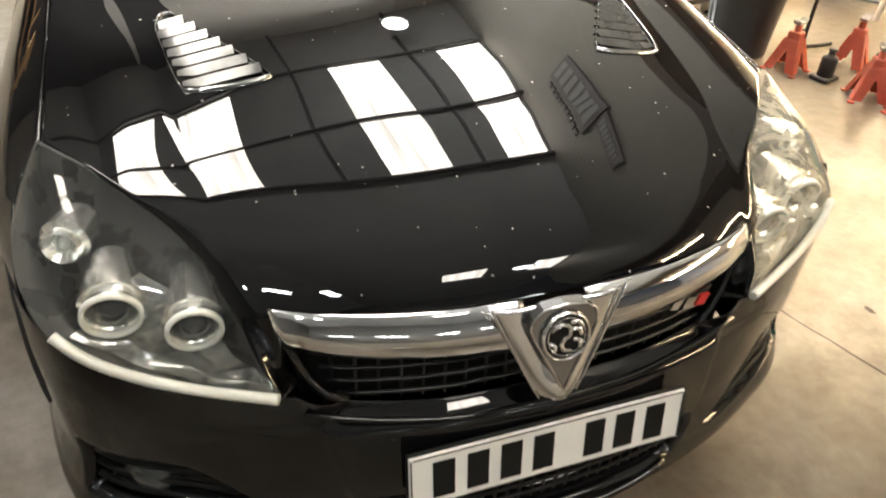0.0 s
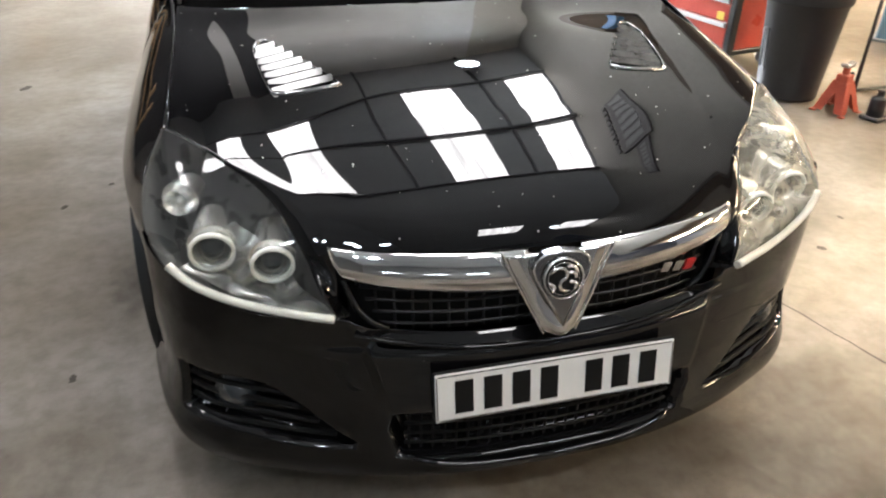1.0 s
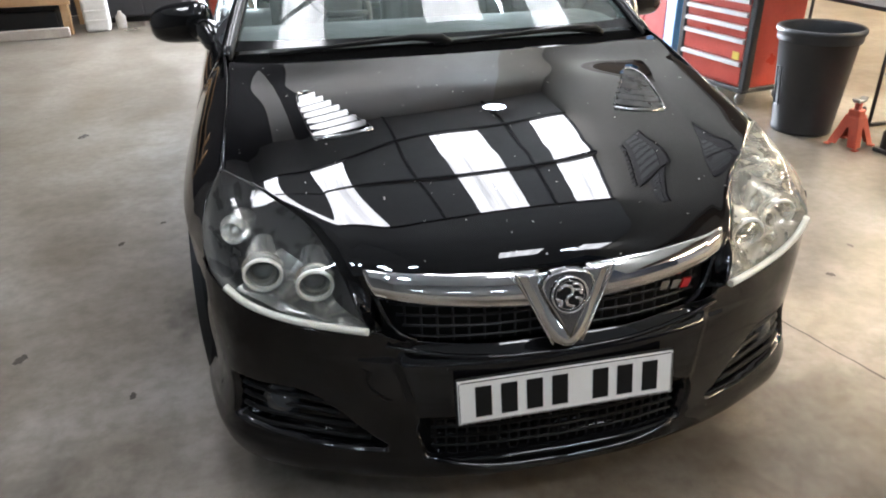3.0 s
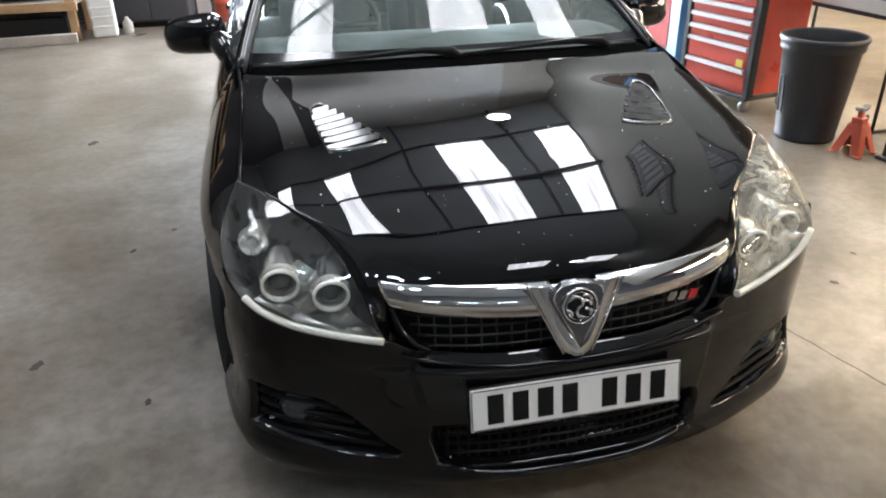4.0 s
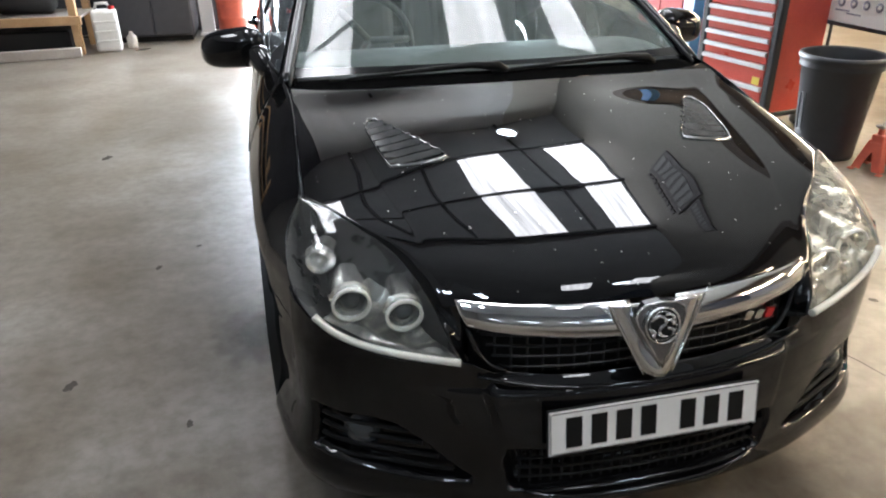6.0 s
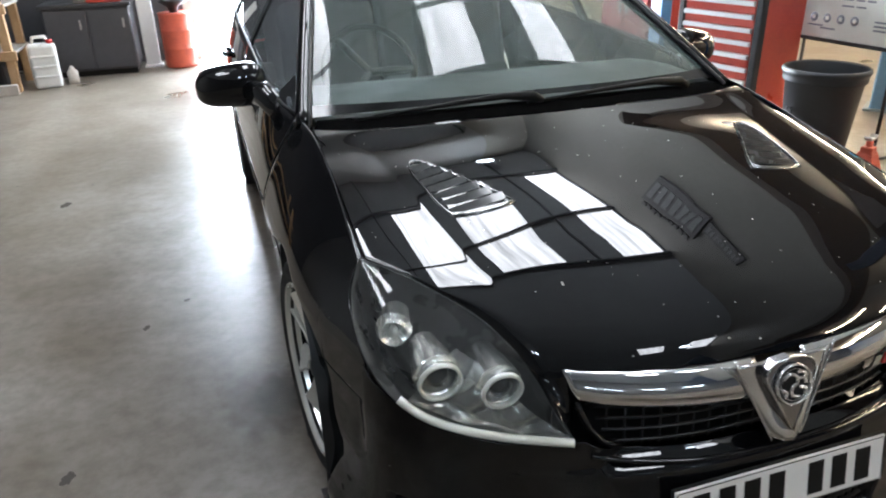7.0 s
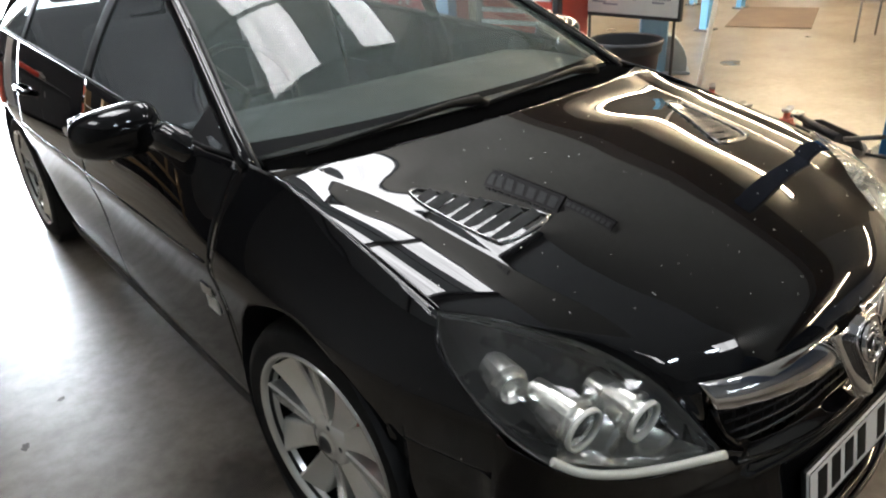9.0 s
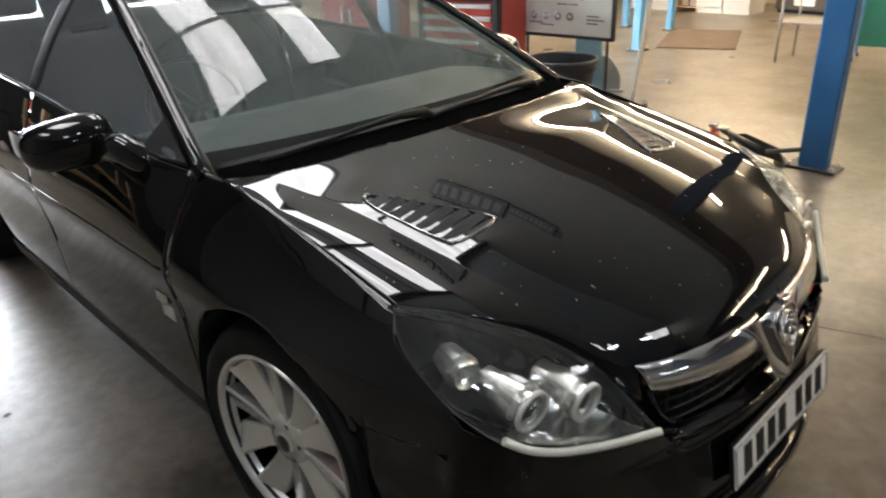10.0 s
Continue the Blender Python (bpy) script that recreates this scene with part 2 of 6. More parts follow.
M_OUTSIDE = glowing("daylight outside", (0.93, 0.97, 1.0), 10.0)
M_TUBE = glowing("fluorescent tube", (1.0, 0.78, 0.50), TUBE_GLOW)
M_FILLTUBE = glowing("cool fill tube", (0.80, 0.94, 1.0), 14.0)
M_BAY = glowing("high bay lamp", (0.80, 0.92, 1.0), 26.0)
M_BLUE = varied(material("blue paint", (0.03, 0.17, 0.42), 0.4), (0.018, 0.10, 0.24), (0.03, 0.14, 0.32), 3, 40, (0.3, 0.55))
# navy that paints shade on the upper part of the blue post
M_POSTSHADE = varied(material("shaded post navy", (0.03, 0.038, 0.06), 0.5), (0.022, 0.028, 0.045), (0.036, 0.046, 0.072), 3, 40, (0.4, 0.6))
M_LIGHTBLUE = varied(material("light blue paint", (0.10, 0.33, 0.58), 0.45), (0.08, 0.28, 0.50), (0.14, 0.38, 0.62), 3, 40, (0.35, 0.55))
M_RED = varied(material("red enamel", (0.52, 0.06, 0.035), 0.35), (0.45, 0.045, 0.03), (0.58, 0.08, 0.05), 3, 40, (0.25, 0.45))
M_DARKRED = varied(material("dull dark red enamel", (0.24, 0.03, 0.025), 0.7, Specular_IOR_Level=0.2), (0.2, 0.024, 0.02), (0.29, 0.038, 0.03), 3, 40)
M_JACKRED = varied(material("scuffed red paint", (0.50, 0.085, 0.05), 0.45), (0.36, 0.07, 0.045), (0.58, 0.11, 0.06), 9, 60, (0.35, 0.6))
M_SILVER = varied(material("silver drawer trim", (0.66, 0.66, 0.66), 0.38, 0.35), (0.6, 0.6, 0.6), (0.72, 0.72, 0.72), 6, 60)
M_BLACKSTEEL = varied(material("black steel", (0.02, 0.02, 0.022), 0.45), (0.016, 0.016, 0.018), (0.035, 0.035, 0.037), 6, 50, (0.35, 0.6))
M_BIN = varied(material("charcoal plastic", (0.03, 0.032, 0.035), 0.45), (0.014, 0.015, 0.018), (0.026, 0.028, 0.031), 5, 50, (0.35, 0.55), 0.0004)
M_WOOD = varied(material("bare timber", (0.38, 0.24, 0.12), 0.7), (0.30, 0.18, 0.085), (0.46, 0.31, 0.17), 5, 45, (0.6, 0.8), 0.0008)
M_GREYWOOD = varied(material("weathered plank", (0.34, 0.31, 0.28), 0.8), (0.28, 0.25, 0.22), (0.42, 0.39, 0.35), 5, 45)
M_WHITEPLASTIC = varied(material("cloudy white plastic", (0.6, 0.61, 0.6), 0.4), (0.52, 0.53, 0.52), (0.68, 0.69, 0.68), 6, 40)
M_WHITE = varied(material("white paint", (0.76, 0.75, 0.72), 0.5), (0.70, 0.69, 0.66), (0.80, 0.79, 0.77), 2, 30)
M_BOARD = varied(material("white notice board", (0.66, 0.66, 0.62), 0.4), (0.76, 0.76, 0.68), (0.84, 0.84, 0.77), 3, 30)
M_PRINTGREY = material("grey print", (0.22, 0.23, 0.25), 0.5)
M_YELLOW = material("yellow sticker", (0.70, 0.55, 0.08), 0.5)
M_DARKBROWN = varied(material("dark brown enamel", (0.07, 0.045, 0.03), 0.5), (0.055, 0.036, 0.025), (0.09, 0.06, 0.04), 3, 40, (0.4, 0.6))
M_MAT = varied(material("brown floor mat", (0.12, 0.085, 0.06), 0.9), (0.10, 0.07, 0.05), (0.15, 0.11, 0.08), 4, 60)
M_MACHINE = varied(material("dull blue machine paint", (0.12, 0.24, 0.36), 0.45), (0.09, 0.20, 0.31), (0.15, 0.28, 0.40), 3, 40, (0.35, 0.55))
M_MACHINEGREY = varied(material("blue-grey machine paint", (0.2, 0.25, 0.28), 0.5), (0.17, 0.21, 0.24), (0.24, 0.29, 0.32), 3, 40)
M_GREEN = varied(material("green panel", (0.03, 0.19, 0.14), 0.5), (0.025, 0.16, 0.12), (0.04, 0.22, 0.16), 3, 40)
M_CLEARHOSE = glass("clear hanging strip", (0.95, 0.94, 0.9), 0.8, 0.1, 0.6, (0.8, 0.78, 0.72))


# ---- mesh helpers ----
def spline(xs, ys):
    """A smooth function through a few values."""
    n = len(xs)
    d = [(ys[i + 1] - ys[i]) / (xs[i + 1] - xs[i]) for i in range(n - 1)]
    m = [d[0]] + [0.0 if d[i - 1] * d[i] < 0 else (d[i - 1] + d[i]) / 2 for i in range(1, n - 1)] + [d[-1]]

    def f(x):
        if x <= xs[0]:
            return ys[0] + m[0] * (x - xs[0])
        if x >= xs[-1]:
            return ys[-1] + m[-1] * (x - xs[-1])
        i = next(k for k in range(n - 1) if x <= xs[k + 1])
        h = xs[i + 1] - xs[i]
        t = (x - xs[i]) / h
        return ((2 * t ** 3 - 3 * t ** 2 + 1) * ys[i] + (t ** 3 - 2 * t ** 2 + t) * h * m[i]
                + (3 * t ** 2 - 2 * t ** 3) * ys[i + 1] + (t ** 3 - t ** 2) * h * m[i + 1])
    return f


def curve3(points):
    """A smooth curve through points, by a parameter from 0 to 1."""
    ps = [Vector(p) for p in points]
    s = [0.0]
    for a, b in zip(ps, ps[1:]):
        s.append(s[-1] + (b - a).length)
    s = [v / s[-1] for v in s]
    fs = [spline(s, [p[i] for p in ps]) for i in range(3)]
    return lambda u: Vector((fs[0](u), fs[1](u), fs[2](u)))


def lerp(a, b, t):
    return a + (b - a) * t


def step(a, b, x):
    t = min(1.0, max(0.0, (x - a) / (b - a)))
    return t * t * (3 - 2 * t)


def sheet(fn, nu, nv, side=1):
    """A grid mesh of fn(u, v), u and v from 0 to 1; side -1 mirrors it in x."""
    bm = bmesh.new()
    vs = []
    for i in range(nu + 1):
        row = []
        for j in range(nv + 1):
            p = Vector(fn(i / nu, j / nv))
            row.append(bm.verts.new((p.x * side, p.y, p.z)))
        vs.append(row)
    for i in range(nu):
        for j in range(nv):
            q = (vs[i][j], vs[i + 1][j], vs[i + 1][j + 1], vs[i][j + 1])
            f = bm.faces.new(q if side > 0 else q[::-1])
            f.smooth = True
    return bm


def box(bm, x0, x1, y0, y1, z0, z1, bevel=0.0, m=None, seg=1):
    made = bmesh.ops.create_cube(bm, size=1.0, matrix=Matrix.Translation(((x0 + x1) / 2, (y0 + y1) / 2, (z0 + z1) / 2)) @ Matrix.Diagonal((x1 - x0, y1 - y0, z1 - z0, 1)))
    vs = made["verts"]
    if bevel:
        es = list({e for v in vs for e in v.link_edges})
        out = bmesh.ops.bevel(bm, geom=es, offset=bevel, segments=seg, profile=0.5, affect="EDGES")
        vs = list({v for f in out["faces"] for v in f.verts} | {v for v in vs if v.is_valid})
    if m is not None:
        bmesh.ops.transform(bm, matrix=m, verts=[v for v in vs if v.is_valid])
    return bm


def tube(bm, points, radius, sides=10, smooth=True, caps=True):
    """A round bar along points; radius a number or one for each point."""
    ps = [Vector(p) for p in points]
    rs = radius if isinstance(radius, (list, tuple)) else [radius] * len(ps)
    rings = []
    side0 = None
    for i, p in enumerate(ps):
        d = (ps[min(i + 1, len(ps) - 1)] - ps[max(i - 1, 0)]).normalized()
        if side0 is None:
            side0 = d.orthogonal().normalized()
        a = (side0 - d * side0.dot(d)).normalized()
        side0 = a
        b = d.cross(a)
        rings.append([bm.verts.new(p + (a * math.cos(k * 2 * math.pi / sides) + b * math.sin(k * 2 * math.pi / sides)) * rs[i]) for k in range(sides)])
    for r, q in zip(rings, rings[1:]):
        for k in range(sides):
            f = bm.faces.new((r[k], r[(k + 1) % sides], q[(k + 1) % sides], q[k]))
            f.smooth = smooth
    if caps:
        bm.faces.new(rings[0][::-1])
        bm.faces.new(rings[-1])
    return bm


def lathe(bm, profile, sides=48, m=None, sweep=360.0):
    """Turns a profile of (radius, height) round z."""
    rings = []
    full = sweep > 359
    n = sides if full else sides + 1
    for r, z in profile:
        rings.append([bm.verts.new((r * math.cos(radians(sweep) * k / sides), r * math.sin(radians(sweep) * k / sides), z)) for k in range(n)])
    made = [v for r in rings for v in r]
    for r, q in zip(rings, rings[1:]):
        for k in range(sides):
            k2 = (k + 1) % n
            f = bm.faces.new((r[k], r[k2], q[k2], q[k]))
            f.smooth = True
    if m is not None:
        bmesh.ops.transform(bm, matrix=m, verts=made)
    return bm


def prism(bm, outline, depth, m=None):
    """A flat outline of (x, z) pushed through a depth in y."""
    a = [bm.verts.new((x, 0, z)) for x, z in outline]
    b = [bm.verts.new((x, depth, z)) for x, z in outline]
    n = len(a)
    bm.faces.new(a)
    bm.faces.new(b[::-1])
    for i in range(n):
        bm.faces.new((a[i], b[i], b[(i + 1) % n], a[(i + 1) % n]))
    if m is not None:
        bmesh.ops.transform(bm, matrix=m, verts=a + b)
    return bm


def thing(name, x, y, z, label, category, group="", turn=0.0):
    ob = new(name)
    ob.matrix_world = pose(x, y, z, 0, 0, turn)
    ob.empty_display_size = 0.1
    return tagged(ob, label, category, group)


def part(name, bm, mat, parent, label="", thick=0.0, sharp=40.0):
    """Links a bmesh as one mesh object under a thing or a part, in the thing's own space."""
    bmesh.ops.recalc_face_normals(bm, faces=bm.faces[:])
    me = bpy.data.meshes.new(name)
    bm.to_mesh(me)
    bm.free()
    me.materials.append(mat)
    ob = new(name, me)
    ob.parent = parent
    if thick:
        s = ob.modifiers.new("thickness", "SOLIDIFY")
        s.thickness, s.offset = thick, 0
    if label:
        ob["label"] = label
    return ob


def structure(name, bm, mat, label="", category=""):
    ob = part(name, bm, mat, None)
    return tagged(ob, label, category, "", "structure")


# ---- the building ----
X0, X1, Y0, Y1, EAVES = -6.5, 11.5, -9.0, 8.7, 5.4

bm = bmesh.new()
bmesh.ops.create_grid(bm, x_segments=1, y_segments=1, size=1, matrix=Matrix.Translation((2.5, 2.0, 0)) @ Matrix.Diagonal((20, 20, 1, 1)))
structure("floor", bm, M_FLOOR, "worn tan and grey concrete workshop floor", "floor")

# expansion joint in the slab, a shallow broken line
bm = bmesh.new()
jd = Vector((0.118, -0.384, 0)).normalized()
jn = Vector((-jd.y, jd.x, 0))
rj = random.Random(4)
pts = [(Vector((1.117, 0.6, 0.0015)) + jd * (k * 0.06 - 3.0) + jn * rj.uniform(-0.003, 0.003), rj.uniform(0.0025, 0.0055)) for k in range(110)]
prev = None
for p, w in pts:
    pair = (bm.verts.new(p + jn * w), bm.verts.new(p - jn * w))
    if prev:
        bm.faces.new((prev[0], prev[1], pair[1], pair[0]))
    prev = pair
structure("floor_joint", bm, M_JOINT, "dark dirt-filled joint across the concrete floor", "floor joint")


def stain(x, y, r, seed, mat):
    bm = bmesh.new()
    rr = random.Random(seed)
    ph = [rr.uniform(0, 6.28) for _ in range(3)]
    vs = [bm.verts.new((x + r * math.cos(a) * k, y + r * 1.3 * math.sin(a) * k, 0.0018))
          for a in [i * math.pi / 20 for i in range(40)]
          for k in [1 + 0.22 * math.sin(2 * a + ph[0]) + 0.13 * math.sin(5 * a + ph[1]) + 0.07 * math.sin(9 * a + ph[2])]]
    bm.faces.new(vs)
    return structure("dark_floor_patch", bm, mat, "brown stained and darkened patch of the concrete floor", "stain")


for k, (sx, sy, sr) in enumerate([(-1.38, 1.904, 0.014), (-1.222, 2.096, 0.011), (-1.566, 1.049, 0.02), (-1.9, 3.6, 0.03), (-1.15, 0.75, 0.012), (1.5, 0.9, 0.014), (1.42, 0.45, 0.012), (1.75, 1.1, 0.01)]):
    stain(sx, sy, sr, 20 + k, M_JOINT)

# oil stain beside the front wheel; wide brown patches also paint the near floor dimmer
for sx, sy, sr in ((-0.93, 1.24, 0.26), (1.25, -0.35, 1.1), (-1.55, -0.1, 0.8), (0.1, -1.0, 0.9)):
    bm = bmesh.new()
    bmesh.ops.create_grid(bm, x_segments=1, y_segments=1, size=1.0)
    so = structure("dark_floor_patch", bm, M_STAINDIM, "brown stained and darkened patch of the concrete floor", "stain")
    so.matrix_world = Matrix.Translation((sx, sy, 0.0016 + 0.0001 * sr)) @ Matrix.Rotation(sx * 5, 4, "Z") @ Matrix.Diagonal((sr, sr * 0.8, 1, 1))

# walls with thickness; the roller door opening goes through the far wall
DOOR0, DOOR1, DOORH = -1.0, 2.7, 3.5


def slab(x0, x1, y0, y1, z0, z1):
    return box(bmesh.new(), x0, x1, y0, y1, z0, z1)


structure("wall_north_1", slab(X0, DOOR0, Y1, Y1 + 0.2, 0, 9), M_DARKWALL, "dark panelled wall beside the roller door", "wall")
structure("wall_north_2", slab(DOOR1, X1, Y1, Y1 + 0.2, 0, 9), M_WALLCREAM, "cream painted workshop wall", "wall")
structure("wall_north_3", slab(DOOR0, DOOR1, Y1, Y1 + 0.2, DOORH, 9), M_WHITE, "pale cladding above the roller door", "wall")
# unseen end and side walls: the hall's dimness is put into their near-black colour
structure("wall_south", slab(X0, X1, Y0 - 0.2, Y0, 0, 9), M_WALLDIM, "unseen workshop wall coloured near black for the dim hall", "wall")
structure("wall_west", slab(X0 - 0.2, X0, Y0, Y1, 0, 9), M_WALLDIM, "unseen workshop wall coloured near black for the dim hall", "wall")
structure("wall_east", slab(X1, X1 + 0.2, Y0, Y1, 0, 9), M_WALLCREAM, "cream painted workshop wall", "wall")
bm = bmesh.new()
box(bm, DOOR0 - 0.14, DOOR0, Y1 - 0.06, Y1 + 0.22, 0, DOORH, 0.01)
structure("door_1", bm, M_WHITE, "white steel door jamb of the roller door", "door frame")
bm = bmesh.new()
box(bm, DOOR1, DOOR1 + 0.14, Y1 - 0.06, Y1 + 0.22, 0, DOORH, 0.01)
structure("door_2", bm, M_WHITE, "white steel door jamb of the roller door", "door frame")

# mezzanine fascia on the left of the car, carrying the long sign
MEZX = 3.62
structure("wall_mezzanine", slab(MEZX, MEZX + 0.15, -6.0, Y1, 2.70, 6.4), M_WALLGREY, "grey upper wall of the mezzanine", "wall")

# unseen widening of the deck, added to cover the blue post's top in reflections
structure("mezzanine_deck", slab(2.60, 2.946, 4.3, Y1 - 0.004, 2.66, 2.80), M_DARKBROWN, "dark brown edge of the mezzanine deck, out of view", "deck")
# unseen deck edge, taken from the dark band mirrored in the bonnet; shades the post
structure("mezzanine_deck", slab(2.95, MEZX - 0.004, -4.0, Y1 - 0.004, 2.66, 2.80), M_DARKBROWN, "dark brown edge of the mezzanine deck, out of view", "deck")

# daylight outside the roller door
bm = slab(-5.0, 6.5, 10.6, 10.7, 0.0, 6.0)
structure("backdrop", bm, M_OUTSIDE, "overexposed daylight outside the door", "backdrop")

# pitched roof with rooflights and purlins
RIDGE, PITCH = -2.75, 0.37


def roof_z(x):
    return 7.6 - PITCH * x if x > RIDGE else 7.6 - PITCH * (2 * RIDGE - x)


SKY_X = [(-1.92, -0.92), (1.04, 2.01), (2.91, 3.57)]
SKY_Y = [(3.26, 4.84), (4.93, 6.95)]
FRONT_Y = [(-4.3, -2.9)]


def roof_panel(bm, x0, x1, y0, y1, up, thick):
    vs = [bm.verts.new((x, y, roof_z(x) + up + t)) for t in (0.0, thick) for x, y in ((x0, y0), (x1, y0), (x1, y1), (x0, y1))]
    for q in ((3, 2, 1, 0), (4, 5, 6, 7), (0, 1, 5, 4), (1, 2, 6, 5), (2, 3, 7, 6), (3, 0, 4, 7)):
        bm.faces.new([vs[k] for k in q])


bm = bmesh.new()
xs = [RIDGE] + [v for p in SKY_X for v in p] + [MEZX + 0.15]
for a, b in zip(xs[::2], xs[1::2]):
    roof_panel(bm, a, b, Y0, Y1, 0.0, 0.1)
# unseen west rooflights, added as fill to brighten the floor beside the car
WEST_FILL_X, WEST_FILL_Y = [(-4.6, -3.7)], [(2.0, 3.3), (3.45, 4.86)]
xs = [X0 - 0.2] + [v for p in WEST_FILL_X for v in p] + [RIDGE]
for a, b in zip(xs[::2], xs[1::2]):
    roof_panel(bm, a, b, Y0, Y1, 0.0, 0.1)
for x0, x1 in WEST_FILL_X:
    ys = [Y0] + [v for p in WEST_FILL_Y for v in p] + [Y1]
    for a, b in zip(ys[::2], ys[1::2]):
        roof_panel(bm, x0, x1, a, b, 0.0, 0.1)
for x0, x1 in SKY_X:
    ys = [Y0] + [v for p in (FRONT_Y if x0 > 0 else []) + SKY_Y for v in p] + [Y1]
    for a, b in zip(ys[::2], ys[1::2]):
        roof_panel(bm, x0, x1, a, b, 0.0, 0.1)
structure("ceiling", bm, M_ROOF, "dark profiled roof sheeting with rooflights", "ceiling")
for x0, x1 in SKY_X + WEST_FILL_X:
    for a, b in WEST_FILL_Y if x0 < RIDGE else (FRONT_Y if x0 > 0 else []) + SKY_Y:
        bm = bmesh.new()
        roof_panel(bm, x0, x1, a, b, 0.03, 0.03)
        structure("rooflight", bm, M_SKYLIGHT, "translucent ribbed rooflight panel lit by daylight", "rooflight")
for y in (3.17, 4.885, 7.02):
    bm = bmesh.new()
    tube(bm, [(X0, y, roof_z(X0) - 0.07), (RIDGE, y, roof_z(RIDGE) - 0.07), (MEZX, y, roof_z(MEZX) - 0.07)], 0.05, 6, False)
    structure("trim", bm, M_PURLIN, "dark steel purlin under the roof", "purlin")
for x in (0.3, 2.5):
    bm = bmesh.new()
    tube(bm, [(x, 3.1, roof_z(x) - 0.05), (x, Y1, roof_z(x) - 0.05)], 0.035, 6, False)
    structure("trim", bm, M_PURLIN, "dark steel rail under the roof", "purlin")


# ---- the car ----
car = thing("car", 0, 0, 0, "glossy black five-door hatchback with chrome grille parked on concrete", "car")

# bonnet: a height field over its plan
bonnet_mid = spline([0.062, 0.075, 0.10, 0.13, 0.18, 0.23, 0.30, 0.37, 0.43, 0.58, 0.75, 0.9, 1.12], [0.688, 0.707, 0.731, 0.750, 0.772, 0.789, 0.810, 0.829, 0.844, 0.876, 0.905, 0.927, 0.953])
bonnet_front = spline([0, 0.2, 0.36, 0.43, 0.475, 0.496, 0.52, 0.546, 0.603, 0.664, 0.728], [0.066, 0.078, 0.113, 0.136, 0.158, 0.197, 0.252, 0.295, 0.358, 0.432, 0.512])
bonnet_rear = spline([0, 0.2, 0.35, 0.48, 0.56, 0.64, 0.728], [1.066, 1.074, 1.082, 1.091, 1.102, 1.124, 1.158])
bonnet_lip = spline([0, 0.2, 0.36, 0.43, 0.475, 0.496, 0.52, 0.546, 0.603, 0.664, 0.728], [0.005, 0.008, 0.020, 0.030, 0.034, 0.029, 0.020, 0.014, 0.006, 0.004, 0.003])
# a swage runs from each vent to the headlight: the crown falls towards it and flattens again beyond
bonnet_swage = spline([0.2, 0.265, 0.36, 0.41, 0.6, 0.77, 0.95, 1.2], [0.452, 0.470, 0.493, 0.510, 0.543, 0.565, 0.60, 0.66])
STATIONS = [0.23, 0.38, 0.58, 0.80, 0.95, 1.10]
FALL_X = [0.0, 0.12, 0.25, 0.36, 0.46, 0.52]
FALL = [(0.0, 0.041, 0.086, 0.130, 0.133, 0.116), (0.0, 0.029, 0.058, 0.085, 0.105, 0.116), (0.0, 0.010, 0.045, 0.085, 0.097, 0.108), (0.0, 0.007, 0.028, 0.057, 0.083, 0.104), (0.0, 0.024, 0.047, 0.059, 0.062, 0.050), (0.0, 0.009, 0.008, 0.012, 0.029, 0.043)]
SHOULDER_X = [0.60, 0.66, 0.73]
SHOULDER = [(0.088, 0.147, 0.213), (0.006, 0.145, 0.192), (-0.002, 0.067, 0.190), (-0.017, 0.027, 0.159), (-0.050, -0.024, 0.112), (-0.003, 0.006, 0.022)]
bonnet_roll = spline([0, 0.2, 0.34, 0.44, 0.48, 0.515, 0.54, 0.73], [0.05, 0.065, 0.10, 0.115, 0.10, 0.045, 0.02, 0.016])
fall_at = [spline(STATIONS, [r[k] for r in FALL]) for k in range(6)]
shoulder_at = [spline(STATIONS, [r[k] for r in SHOULDER]) for k in range(3)]
DROP_X, DROP_Y = np.linspace(0, 0.76, 191), np.linspace(0.04, 1.26, 245)


def bonnet_row(y):
    """How far the bonnet falls from its middle line, out to the side, at one station."""
    q = min(1.10, max(0.13, y))
    inner = np.interp(DROP_X, FALL_X, [f(q) for f in fall_at])
    outer = np.interp(DROP_X, SHOULDER_X, [f(q) for f in shoulder_at])
    w = np.clip((DROP_X - bonnet_swage(y)) / 0.014 + 0.5, 0, 1)
    w = w * w * (3 - 2 * w)
    g = inner * (1 - w) + outer * w
    return np.concatenate([[0.0], np.cumsum((g[1:] + g[:-1]) / 2 * np.diff(DROP_X))])


DROP = np.array([bonnet_row(y) for y in DROP_Y])


def bonnet_field(a, y):
    u = min(189.999, max(0.0, a / 0.004))
    v = min(243.999, max(0.0, (y - 0.04) / 0.005))
    i, j, f, g = int(u), int(v), u - int(u), v - int(v)
    r, q = DROP[j], DROP[j + 1]
    return bonnet_mid(y) - lerp(lerp(r[i], r[i + 1], f), lerp(q[i], q[i + 1], f), g)


def bonnet_z(x, y):
    a = abs(x)
    yf = bonnet_front(min(a, 0.728))
    # the leading edge rolls over to meet the grille and the lamps
    d = (y - yf) / bonnet_roll(min(a, 0.728))
    roll = bonnet_lip(min(a, 0.728)) * (1 - max(d, -0.2)) ** 3 if d < 1 else 0.0
    return bonnet_field(a, y) - roll


def bonnet_at(u, v):
    x = lerp(-0.728, 0.728, u)
    y = lerp(bonnet_front(abs(x)), bonnet_rear(abs(x)), v ** 1.6)
    return (x, y, bonnet_z(x, y))


bonnet = part("bonnet", sheet(bonnet_at, 300, 130), M_BONNET, car, "glossy black bonnet with two louvred vents", thick=0.004)

